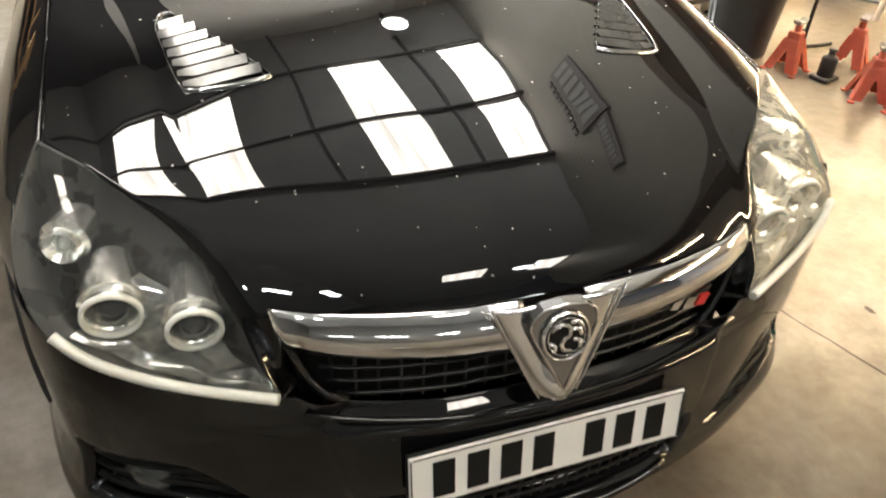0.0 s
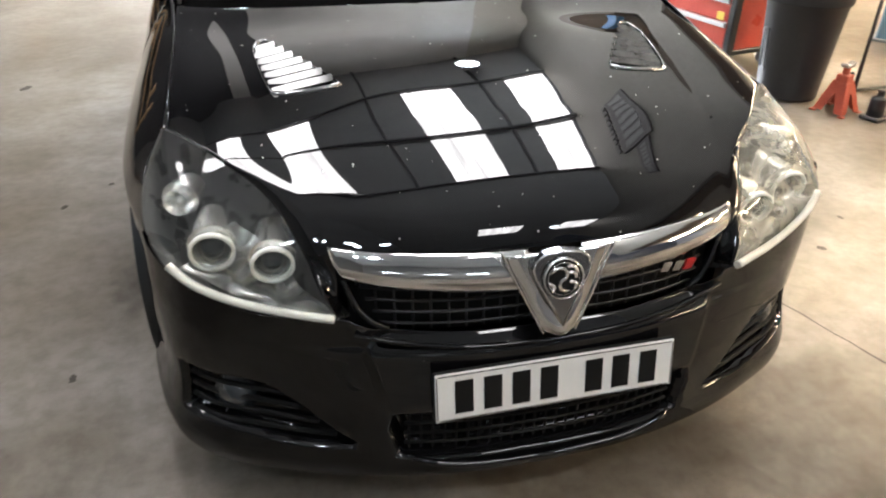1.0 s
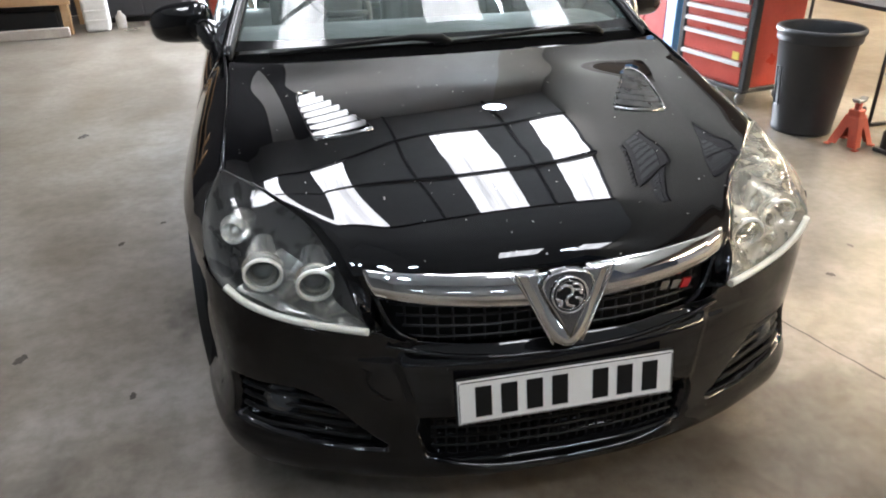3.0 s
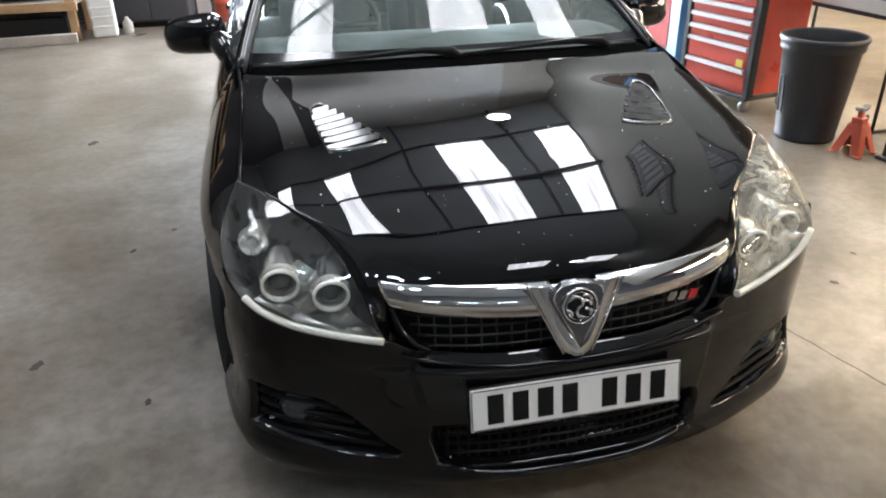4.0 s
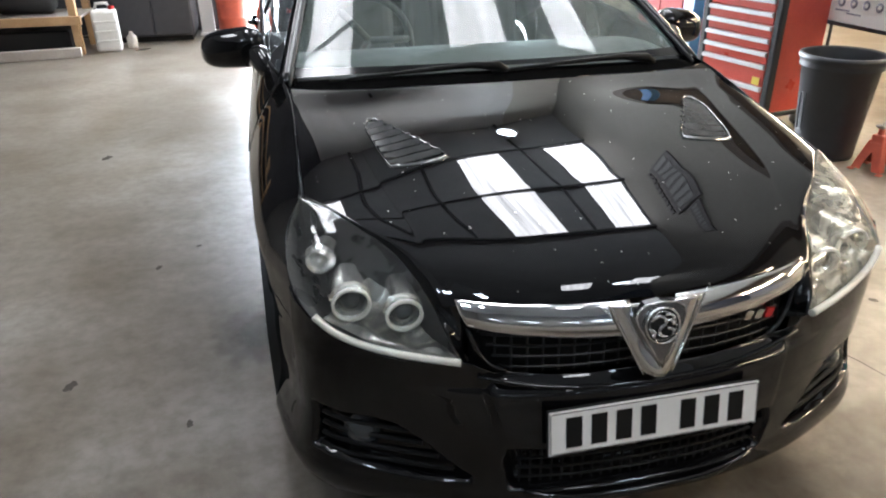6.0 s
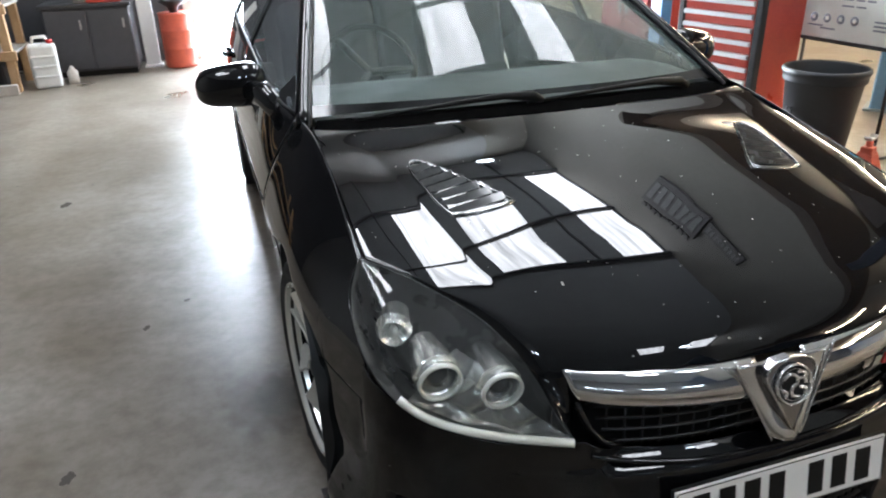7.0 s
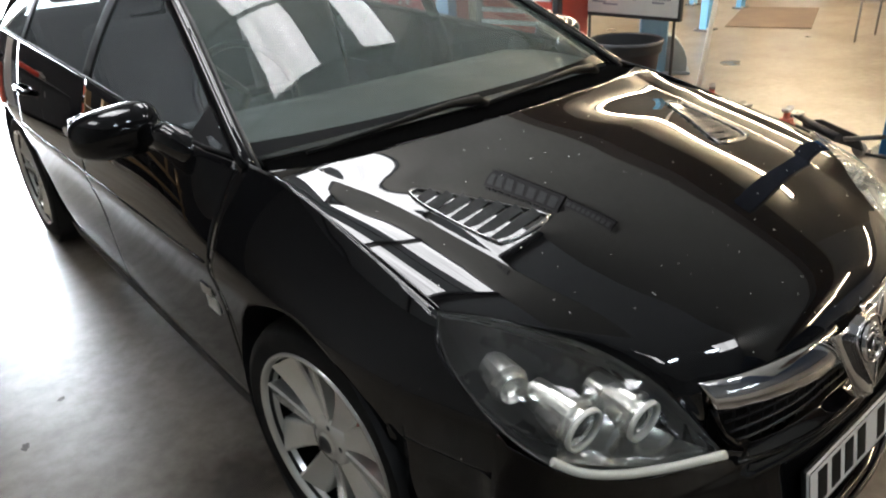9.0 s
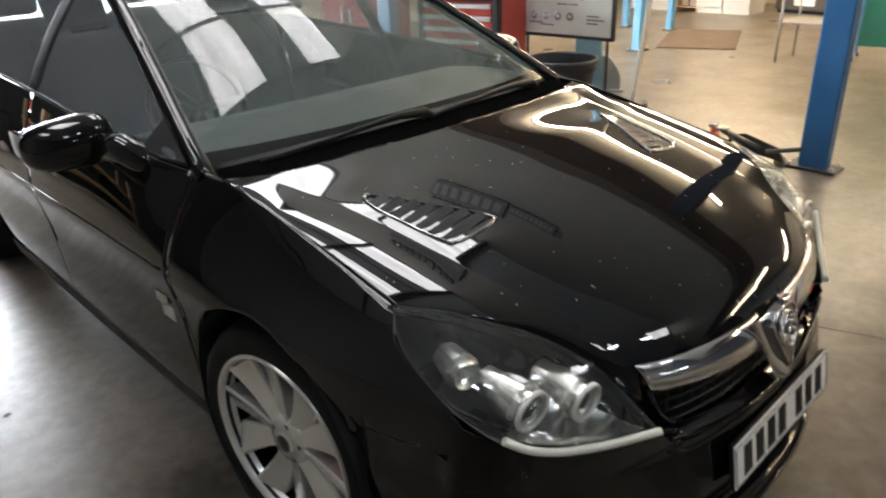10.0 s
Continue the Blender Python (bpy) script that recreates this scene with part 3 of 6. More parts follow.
# louvred bonnet vents
VENT = [(0.345, 0.592), (0.497, 0.590), (0.532, 0.80), (0.522, 0.865), (0.498, 0.868), (0.43, 0.745)]


def vent(side):
    cx = sum(p[0] for p in VENT) / 6
    cy = sum(p[1] for p in VENT) / 6

    def rim_loop(k, lift):
        return [Vector((side * lerp(cx, x, k), lerp(cy, y, k), bonnet_z(lerp(cx, x, k), lerp(cy, y, k)) + lift)) for x, y in VENT]
    dense = []
    for lo, lift in ((1.035, 0.001), (1.028, 0.006), (1.005, 0.0088), (0.982, 0.006), (0.972, 0.001)):
        loop = rim_loop(lo, lift)
        fine = []
        for i in range(6):
            p0, p1, p2, p3 = loop[i - 1], loop[i], loop[(i + 1) % 6], loop[(i + 2) % 6]
            for s in range(5):
                t = s / 5
                lin = p1.lerp(p2, t)
                cat = 0.5 * ((2 * p1) + (p2 - p0) * t + (2 * p0 - 5 * p1 + 4 * p2 - p3) * t * t + (3 * p1 - p0 - 3 * p2 + p3) * t ** 3)
                fine.append(lin.lerp(cat, 0.45))
        dense.append(fine)
    bm = bmesh.new()
    vv = [[bm.verts.new(p) for p in loop] for loop in dense]
    n = len(vv[0])
    for a, b in zip(vv, vv[1:]):
        for i in range(n):
            bm.faces.new((a[i], a[(i + 1) % n], b[(i + 1) % n], b[i])).smooth = True
    frame_ob = part("bonnet_vent", bm, M_VENTRIM, bonnet, "black louvred vent with bright rim set in the bonnet")
    # black sheet on the uncut bonnet paints the dark of the openings
    bm = bmesh.new()
    rings = []
    for k in (0.97, 0.8, 0.6, 0.4, 0.2):
        loop = rim_loop(k, 0.0)
        fine = [loop[i].lerp(loop[(i + 1) % 6], j / 5) for i in range(6) for j in range(5)]
        rings.append([bm.verts.new((p.x, p.y, bonnet_z(p.x, p.y) + 0.0014)) for p in fine])
    for a, b in zip(rings, rings[1:]):
        for i in range(30):
            bm.faces.new((a[i], a[(i + 1) % 30], b[(i + 1) % 30], b[i]))
    bm.faces.new(rings[-1])
    part("vent_backing", bm, M_PIT, bonnet)
    ring = [(lerp(cx, x, 0.97), lerp(cy, y, 0.97)) for x, y in VENT]
    for k in range(7):
        y = 0.612 + k * 0.036
        # where this line crosses the outline of the opening
        cuts = sorted(lerp(p[0], q[0], (y - p[1]) / (q[1] - p[1])) for p, q in zip(ring, ring[1:] + ring[:1]) if min(p[1], q[1]) <= y < max(p[1], q[1]))
        if len(cuts) < 2 or cuts[-1] - cuts[0] < 0.015:
            continue
        bm = bmesh.new()
        prev = None
        mid = (cuts[0] + cuts[-1]) / 2
        for i in range(5):
            x = lerp(cuts[0], cuts[-1], i / 4)
            yy = y + 0.010 * (0.5 - i / 4)
            zz = bonnet_z(x, yy) + 0.0055 - 0.05 * (x - mid)
            q = [bm.verts.new((side * x, yy + dy, zz + dz)) for dy, dz in ((-0.0125, -0.0064), (-0.0130, -0.0050), (-0.0124, -0.0043), (0.0125, 0.0044), (0.0130, 0.0022))]
            if prev:
                for a in range(5):
                    bm.faces.new((prev[a], prev[(a + 1) % 5], q[(a + 1) % 5], q[a]))
            prev = q
        part("louvre", bm, M_LOUVRE, bonnet, "glossy black louvre blade")


vent(1)
vent(-1)

# body side: half width over the length and its section
side_w = spline([0.2, 0.227, 0.26, 0.305, 0.347, 0.394, 0.446, 0.51, 0.65, 0.9, 1.4, 2.6, 3.5, 4.1, 4.4, 4.6], [0.72, 0.74, 0.762, 0.779, 0.792, 0.806, 0.82, 0.838, 0.862, 0.880, 0.887, 0.890, 0.882, 0.845, 0.78, 0.66])
side_top = spline([0.51, 0.555, 0.678, 0.813, 0.976, 1.12, 1.3, 1.7, 2.4, 3.2, 3.9, 4.3], [0.822, 0.832, 0.858, 0.886, 0.922, 0.945, 0.957, 0.985, 1.03, 1.06, 1.07, 1.06])
top_x = spline([0.5, 1.2, 1.45, 2.0, 3.2, 3.9, 4.4], [0.733, 0.740, 0.79, 0.805, 0.80, 0.77, 0.70])
low = spline([0.12, 0.18, 0.26, 0.34, 0.45, 0.56, 0.64, 0.68, 0.70], [-0.09, -0.07, -0.055, -0.045, -0.036, -0.026, -0.012, -0.003, 0.0])


def side_x(y, z):
    w = side_w(y)
    w += low(min(z, 0.70)) * lerp(0.1, 1.0, step(0.42, 0.9, y))
    if y < 0.56:
        w -= 0.007 * (1 - step(0.578, 0.584, z))
    if z <= 0.68:
        return w
    yy = max(y, 0.51)
    zt = max(side_top(yy), 0.75)
    return w - (side_w(yy) - top_x(yy)) * (max(0.0, z - 0.68) / (zt - 0.68)) ** 1.6


HUBY, HUBZ, ARCH = 0.875, 0.332, 0.372
REARY = HUBY + 2.83
lamp_edge_z = spline([0.227, 0.265, 0.305, 0.347, 0.394, 0.446, 0.485, 0.512], [0.645, 0.665, 0.691, 0.717, 0.742, 0.765, 0.793, 0.826])


def arch_z(y, cy, base):
    d = abs(y - cy)
    return max(base, HUBZ + 0.015 + math.sqrt(ARCH ** 2 - d * d)) if d < ARCH else base


def skin(name, y0, y1, bottom, top, side, label="", n=60, m=28, mat=None):
    def f(u, v):
        y = lerp(y0, y1, u)
        z = lerp(bottom(y), top(y), v)
        return (side_x(y, z), y, z)
    return part(name, sheet(f, n, m, side), mat or M_PAINT, car, label, thick=0.004)


def fender_top(y):
    return lamp_edge_z(y) - 0.003 if y < 0.512 else side_top(y)


for sd in (-1, 1):
    skin("front_wing", 0.31, 1.262, lambda y: arch_z(y, HUBY, 0.20 if y > HUBY else (0.40 if y > 0.522 else 0.545)), fender_top, sd, "glossy black front wing with wheel arch", 110, 30)
    skin("front_door", 1.268, 2.33, lambda y: 0.235, side_top, sd, "glossy black front door")
    skin("rear_door", 2.336, 3.33, lambda y: arch_z(y, REARY, 0.235), side_top, sd, "glossy black rear door")
    skin("rear_quarter", 3.336, 4.45, lambda y: arch_z(y, REARY, 0.26), side_top, sd, "glossy black rear quarter panel", 80, 28)
    skin("sill", 1.26, 3.2, lambda y: 0.15, lambda y: 0.232, sd, "black side sill", 20, 6, M_TRIM)
    # protective strip low on the doors
    bm = bmesh.new()
    tube(bm, [(sd * (side_x(y, 0.705) + 0.001), y, 0.705) for y in [1.3 + 0.1 * k for k in range(21)]], 0.0045, 8)
    part("door_moulding", bm, M_PAINT, car)
    # wheel arch liner
    for cy in (HUBY, REARY):
        bm = bmesh.new()
        lathe(bm, [(ARCH - 0.004, 0.0), (ARCH - 0.006, 0.26)], 40, pose(sd * 0.60 if sd > 0 else sd * 0.86, cy, HUBZ + 0.015, 0, 90, 0))
        part("arch_liner", bm, M_TRIM, car)
    # door handle
    for hy in (2.15, 3.15):
        bm = bmesh.new()
        tube(bm, [(sd * (side_x(y, 0.88) + o), y, 0.88) for y, o in ((hy - 0.1, 0.0), (hy - 0.08, 0.028), (hy + 0.08, 0.028), (hy + 0.1, 0.0))], 0.013, 10)
        part("door_handle", bm, M_PAINT, car, "black door handle")
    # side repeater and badge on the wing
    bm = bmesh.new()
    box(bm, sd * (side_x(1.37, 0.6) + 0.004) - 0.004, sd * (side_x(1.37, 0.6) + 0.004) + 0.004, 1.335, 1.400, 0.574, 0.612, 0.004)
    part("wing_badge", bm, M_CHROME, car, "small chrome badge on the body side")
    bm = bmesh.new()
    box(bm, sd * (side_x(1.37, 0.54) + 0.004) - 0.004, sd * (side_x(1.37, 0.54) + 0.004) + 0.004, 1.325, 1.398, 0.522, 0.570, 0.005)
    part("side_repeater", bm, M_STRIPLAMP, car, "clear white side repeater lamp")

# front bumper: a plan curve swept over the height
bumper_plan = curve3([(0, 0.017, 0), (0.2, 0.028, 0), (0.436, 0.080, 0), (0.6, 0.148, 0), (0.705, 0.205, 0), (0.765, 0.268, 0), (0.797, 0.34, 0), (0.820, 0.43, 0), (0.836, 0.52, 0)])
front_out = spline([0.13, 0.165, 0.2, 0.24, 0.36, 0.46, 0.49, 0.51, 0.56, 0.60, 0.66], [-0.03, 0.018, 0.026, 0.022, 0.024, 0.008, 0.002, -0.006, -0.003, 0.0, 0.0])
flank_out = spline([0.12, 0.16, 0.21, 0.26, 0.36, 0.46, 0.56, 0.66], [-0.02, 0.018, 0.030, 0.018, 0.003, 0.006, 0.009, 0.005])
bumper_rim = spline([0, 0.30, 0.36, 0.395, 0.436, 0.5, 0.58, 0.66, 0.74, 0.80], [0.520, 0.528, 0.540, 0.566, 0.572, 0.571, 0.576, 0.60, 0.640, 0.688])


def bumper_at(u, v):
    s = lerp(-1.0, 1.0, u)
    k = abs(s)
    p = bumper_plan(k)
    e = bumper_plan(min(1.0, k + 0.01)) - bumper_plan(max(0.0, k - 0.01))
    n = Vector((e.y, -e.x, 0)).normalized()
    ztop = bumper_rim(p.x) if p.x < 0.778 else min(0.69, lamp_edge_z(max(0.227, p.y)) - 0.004)
    if p.y > 0.31:
        ztop = lerp(min(ztop, 0.69), 0.581, step(0.31, 0.318, p.y))
    zlow = lerp(0.135, 0.125, k)
    z = lerp(zlow, ztop, v)
    o = lerp(front_out(z), flank_out(z), step(0.30, 0.62, k))
    # centre section stands proud of the flanks, with a slanting edge
    edge = 0.40 - 0.32 * (0.56 - z)
    o += 0.010 * (1 - step(edge - 0.012, edge + 0.012, p.x)) * step(0.2, 0.24, z) - 0.004
    # shelf under the grille
    o -= 0.032 * step(0.494, 0.526, z) * (1 - step(0.33, 0.40, p.x))
    # lower grille pocket
    half = 0.335 - 0.25 * abs(z - 0.30)
    o -= 0.055 * (1 - step(half - 0.012, half + 0.012, p.x)) * step(0.224, 0.236, z) * (1 - step(0.350, 0.362, z))
    # fog lamp pockets
    zf0 = 0.250 + 0.02 * step(0.5, 0.75, p.x)
    zf1 = lerp(0.262, 0.395, step(0.40, 0.62, p.x) ** 0.7)
    o -= 0.045 * step(0.405, 0.418, p.x) * (1 - step(0.752, 0.762, p.x)) * step(zf0 - 0.004, zf0 + 0.004, z) * (1 - step(zf1 - 0.004, zf1 + 0.004, z))
    q = p + n * o
    flush = step(0.30, 0.36, q.y) * step(0.42, 0.53, z)
    q.x = lerp(q.x, side_x(q.y, max(z, 0.586)) + low(z) * 0.1, flush)
    return (math.copysign(q.x, s) if s else q.x * 0, q.y, z)


bumper = part("front_bumper", sheet(bumper_at, 340, 130), M_PAINT, car, "glossy black front bumper with fog lamp recesses", thick=0.003)


def on_bumper(x, z, out):
    """A point a little proud of the bumper's plain surface at (x, z)."""
    lo, hi = 0.0, 1.0
    for _ in range(30):
        mid = (lo + hi) / 2
        lo, hi = (mid, hi) if bumper_plan(mid).x < abs(x) else (lo, mid)
    p = bumper_plan(lo)
    e = bumper_plan(min(1.0, lo + 0.01)) - bumper_plan(max(0.0, lo - 0.01))
    n = Vector((e.y, -e.x, 0)).normalized()
    o = lerp(front_out(z), flank_out(z), step(0.30, 0.62, lo)) + out
    q = p + n * o
    return Vector((math.copysign(q.x, x), q.y, z))


# lower grille bars and slats in the fog recesses
for k in range(4):
    z = 0.25 + k * 0.029
    bm = bmesh.new()
    tube(bm, [on_bumper(x, z, -0.022) for x in [-0.31 + 0.031 * i for i in range(21)]], 0.004, 6)
    part("lower_grille_bar", bm, M_GRILLE, bumper)
for k in range(25):
    x = -0.3 + k * 0.025
    bm = bmesh.new()
    tube(bm, [on_bumper(x, 0.232, -0.026), on_bumper(x, 0.354, -0.026)], 0.003, 6)
    part("lower_grille_rib", bm, M_GRILLE, bumper)
for sd in (-1, 1):
    for k in range(4):
        z = 0.272 + k * 0.03
        x0 = 0.45 + 0.035 * k
        bm = bmesh.new()
        tube(bm, [on_bumper(sd * x, z, -0.02) for x in [lerp(x0, 0.75, i / 12) for i in range(13)]], 0.006, 8)
        part("fog_recess_slat", bm, M_GRILLE, bumper)
    c = on_bumper(sd * 0.665, 0.325, -0.028)
    bm = bmesh.new()
    lathe(bm, [(0.0, 0.016), (0.02, 0.014), (0.034, 0.008), (0.040, 0.0), (0.046, 0.002), (0.048, -0.03)], 28, Matrix.Translation(c) @ pose(0, 0, 0, 90, 0, sd * 25))
    part("fog_lamp", bm, M_OPTIC, bumper, "round glass fog lamp")
# bright strip on the lower lip
bm = bmesh.new()
tube(bm, [on_bumper(x, 0.205 + 0.03 * (abs(x) / 0.3) ** 4, 0.007) for x in [-0.29 + 0.029 * i for i in range(21)]], 0.008, 10)
part("lip_strip", bm, M_PAINT, bumper)
# ridge line across the bumper above the plate
bm = bmesh.new()
tube(bm, [on_bumper(x, 0.50 + 0.04 * (abs(x) / 0.4) ** 3, 0.005) for x in [-0.4 + 0.04 * i for i in range(21)]], 0.006, 8)
part("bumper_ridge", bm, M_PAINT, bumper)

# number plate on its holder, characters as plain bars
PLATE = pose(0, -0.0175, 0.4185, -9.5, 0, 0)
bm = bmesh.new()
box(bm, -0.262, 0.262, 0.0, 0.012, -0.0575, 0.0575, 0.004, PLATE)
plate_ob = part("number_plate", bm, M_INK, car, "white number plate with black border and bars")
bm = bmesh.new()
box(bm, -0.259, 0.259, -0.004, 0.002, -0.0545, 0.0545, 0.002, PLATE)
part("plate_face", bm, M_PLATE, plate_ob)
for k, cx in enumerate([-0.200, -0.140, -0.080, -0.020, 0.078, 0.138, 0.200]):
    bm = bmesh.new()
    box(bm, cx - 0.019, cx + 0.019, -0.0055, -0.003, -0.0375, 0.0375, 0.0, PLATE)
    part("plate_bar", bm, M_INK, plate_ob)
for z in (-0.0505, 0.0505):
    bm = bmesh.new()
    box(bm, -0.252, 0.252, -0.0052, -0.003, z - 0.0009, z + 0.0009, 0.0, PLATE)
    part("plate_border", bm, M_INK, plate_ob)
for x in (-0.2555, 0.2555):
    bm = bmesh.new()
    box(bm, x - 0.0009, x + 0.0009, -0.0052, -0.003, -0.0495, 0.0495, 0.0, PLATE)
    part("plate_border", bm, M_INK, plate_ob)

# upper grille: dark recess, mesh bars, chrome bar and V with badge
grille_y = spline([0, 0.2, 0.36, 0.42], [0.055, 0.065, 0.105, 0.135])


def grille_face(x, z, out=0.0):
    return Vector((x, grille_y(abs(x)) - 0.14 * (0.69 - z) * 0.5 - out, z))


bm = sheet(lambda u, v: grille_face(lerp(-0.40, 0.40, u), lerp(0.515, 0.69, v), -0.03), 24, 6)
grille = part("grille", bm, M_INK, car, "black mesh grille with chrome bar", thick=0.004)
for k in range(4):
    z = 0.538 + k * 0.026
    hw = 0.345 + 0.012 * k
    bm = bmesh.new()
    tube(bm, [grille_face(lerp(-hw, hw, i / 24), z, -0.012) for i in range(25)], 0.0032, 6)
    part("grille_bar", bm, M_TRIM, grille)
for k in range(23):
    x = -0.385 + k * 0.035
    bm = bmesh.new()
    zb = 0.525 + 0.1 * step(0.31, 0.40, abs(x))
    tube(bm, [grille_face(x, zb, -0.014), grille_face(x, 0.64, -0.014)], 0.0026, 6)
    part("grille_rib", bm, M_TRIM, grille)


def chrome_bar(side):
    def f(u, v):
        x = lerp(0.055, 0.418, u)
        zt = lerp(0.690, 0.699, u)
        zb = lerp(0.613, 0.640, u)
        a = v
        z = lerp(zb, zt, a)
        bulge = 0.013 * (1 - (2 * a - 1) ** 2) + 0.022 * (0.5 - a)
        p = grille_face(x, z, bulge + 0.002)
        return (p.x + 0.016 * a * u, p.y, p.z)
    part("chrome_bar", sheet(f, 36, 12, side), M_CHROME, grille, "polished chrome grille bar", thick=0.003)
    # bright thin trim round the end of the opening
    bm = bmesh.new()
    tube(bm, [grille_face(side * x, z, 0.004) for x, z in ((0.412, 0.645), (0.402, 0.61), (0.388, 0.575), (0.365, 0.548), (0.33, 0.534))], 0.008, 10)
    part("grille_trim", bm, M_PAINT, grille)


chrome_bar(1)
chrome_bar(-1)


# chrome V carrying the badge, with raised rims and an inset shield
def v_half(t):
    return lerp(0.034, 0.113, t ** 0.97)


def v_plate(u, v):
    z = lerp(0.530, 0.692, u)
    t = (z - 0.530) / 0.162
    s = lerp(-1, 1, v)
    xo = v_half(t) * (1 if t > 0.05 else lerp(0.8, 1, t / 0.05))
    hollow = 0.010 * (1 - step(0.25, 0.9, abs(s))) * step(0.1, 0.5, t)
    return (s * xo, lerp(0.004, 0.050, t) - 0.016 * (1 - abs(s) ** 2) + hollow, z)


part("chrome_v", sheet(v_plate, 24, 32), M_CHROME, grille, "polished chrome V around the badge", thick=0.003)
for sd in (-1, 1):
    bm = bmesh.new()
    rim = [(t, lerp(0.530, 0.692, t)) for t in [k / 10 for k in range(12)]]
    tube(bm, [(sd * v_half(t), lerp(0.002, 0.042, t), z) for t, z in rim], [0.003] * 9 + [0.0035, 0.003, 0.001], 10)
    part("chrome_fin", bm, M_CHROME, grille, "raised chrome rim ending in a point")
# shield: rounded over the badge, drawn to a point below
SHIELD = [(0.0, 0.552), (0.020, 0.590), (0.039, 0.625), (0.053, 0.650), (0.059, 0.668), (0.054, 0.684), (0.036, 0.695), (0.0, 0.699)]
SHIELD = SHIELD + [(-x, z) for x, z in SHIELD[-2:0:-1]]
bm = bmesh.new()
prism(bm, SHIELD, 0.02)
for v in bm.verts:
    v.co.y += -0.013 + (v.co.z - 0.552) * 0.28
part("badge_shield", bm, M_SHIELD, grille, "dark chrome shield behind the round badge")
bm = bmesh.new()
loop = [Vector((x, -0.014 + (z - 0.552) * 0.28, z)) for x, z in SHIELD + SHIELD[:1]]
tube(bm, loop, 0.0022, 8)
part("shield_rim", bm, M_CHROME, grille, "bright chrome shield rim")
BADGE = pose(0, 0.0125, 0.648, 90 - 15.6, 0, 0) @ Matrix.Scale(0.9, 4)
bm = bmesh.new()
lathe(bm, [(0.0, 0.004), (0.042, 0.004), (0.042, 0.008), (0.0445, 0.0095), (0.047, 0.007), (0.048, 0.0)], 40, BADGE)
badge = part("badge", bm, M_CHROME, grille, "round chrome badge with plain relief")
bm = bmesh.new()
lathe(bm, [(0.0, 0.0052), (0.0415, 0.0052)], 32, BADGE)
part("badge_ground", bm, M_INK, grille)
for pts in ([(-0.022, 0.010), (-0.010, 0.019), (0.004, 0.014), (0.004, 0.002), (-0.008, -0.006), (-0.006, -0.017), (0.010, -0.021)],
            [(0.004, 0.020), (0.017, 0.019), (0.024, 0.008)], [(0.006, 0.010), (0.018, 0.008), (0.021, -0.002)], [(0.008, -0.004), (0.020, -0.010), (0.018, -0.020)], [(-0.026, -0.004), (-0.017, -0.012), (-0.020, -0.020)]):
    bm = bmesh.new()
    cw = curve3([BADGE @ Vector((x * 1.35, y * 1.35, 0.0065)) for x, y in pts])
    tube(bm, [cw(k / 10) for k in range(11)], [0.0018] + [0.0044] * 9 + [0.0015], 8)
    part("badge_relief", bm, M_CHROME, grille)
bm = bmesh.new()
tube(bm, [BADGE @ Vector((0.036 * math.cos(k * math.pi / 20), 0.036 * math.sin(k * math.pi / 20), 0.006)) for k in range(41)], 0.0012, 6)
part("badge_ring", bm, M_CHROME, grille)
# small three-part badge on the grille
for k, mat in enumerate((M_CHROME, M_CHROME, M_BADGERED)):
    bm = bmesh.new()
    x = 0.262 + k * 0.027
    prism(bm, [(x - 0.012, 0.588), (x + 0.006, 0.588), (x + 0.014, 0.612), (x - 0.006, 0.612)], 0.006)
    for v in bm.verts:
        v.co.y += grille_y(0.29) - 0.012
    part("grille_badge", bm, mat, grille, "small silver and red badge of plain slanted bars")

# ---- headlights ----
LAMP_UPPER = [(0.737, 0.510, 0.826), (0.664, 0.430, 0.812), (0.603, 0.356, 0.789), (0.546, 0.293, 0.758), (0.52, 0.250, 0.738), (0.496, 0.195, 0.709), (0.475, 0.155, 0.668), (0.455, 0.105, 0.617), (0.432, 0.078, 0.574)]
LAMP_LOWER = [(0.432, 0.078, 0.574), (0.48, 0.102, 0.572), (0.57, 0.146, 0.577), (0.658, 0.188, 0.602), (0.74, 0.227, 0.645), (0.777, 0.305, 0.691), (0.784, 0.370, 0.73), (0.773, 0.446, 0.766), (0.757, 0.486, 0.795), (0.737, 0.510, 0.826)]
lamp_upper, lamp_lower = curve3(LAMP_UPPER), curve3(LAMP_LOWER[::-1])


LENS_TOP = Vector((-0.25, -0.15, 0.95)).normalized()


def lens_at(u, v, sink=0.0, inset=0.0):
    """Between the upper and the lower edge of the lamp, bulged forward and out."""
    a, b = lamp_upper(u), lamp_lower(u)
    t = lerp(inset, 1 - inset, v)
    s = math.sin(math.pi * t) * math.sin(math.pi * u) ** 0.5 if 0 < u < 1 and 0 < t < 1 else 0.0
    # leaves the bonnet in its plane, then turns down the flank
    c = b - a
    fall = LENS_TOP * c.dot(LENS_TOP) * (1 - step(0.5, 0.9, u))
    ta, tb = c - fall * 0.3, c + fall
    p = a * (2 * t ** 3 - 3 * t ** 2 + 1) + ta * (t ** 3 - 2 * t ** 2 + t) + b * (3 * t ** 2 - 2 * t ** 3) + tb * (t ** 3 - t ** 2)
    p = p + Vector((0.5, -0.75, 0.35)).normalized() * 0.012 * s
    return p + Vector((-0.40, 0.75, -0.5)).normalized() * sink * min(1.0, 5 * s)


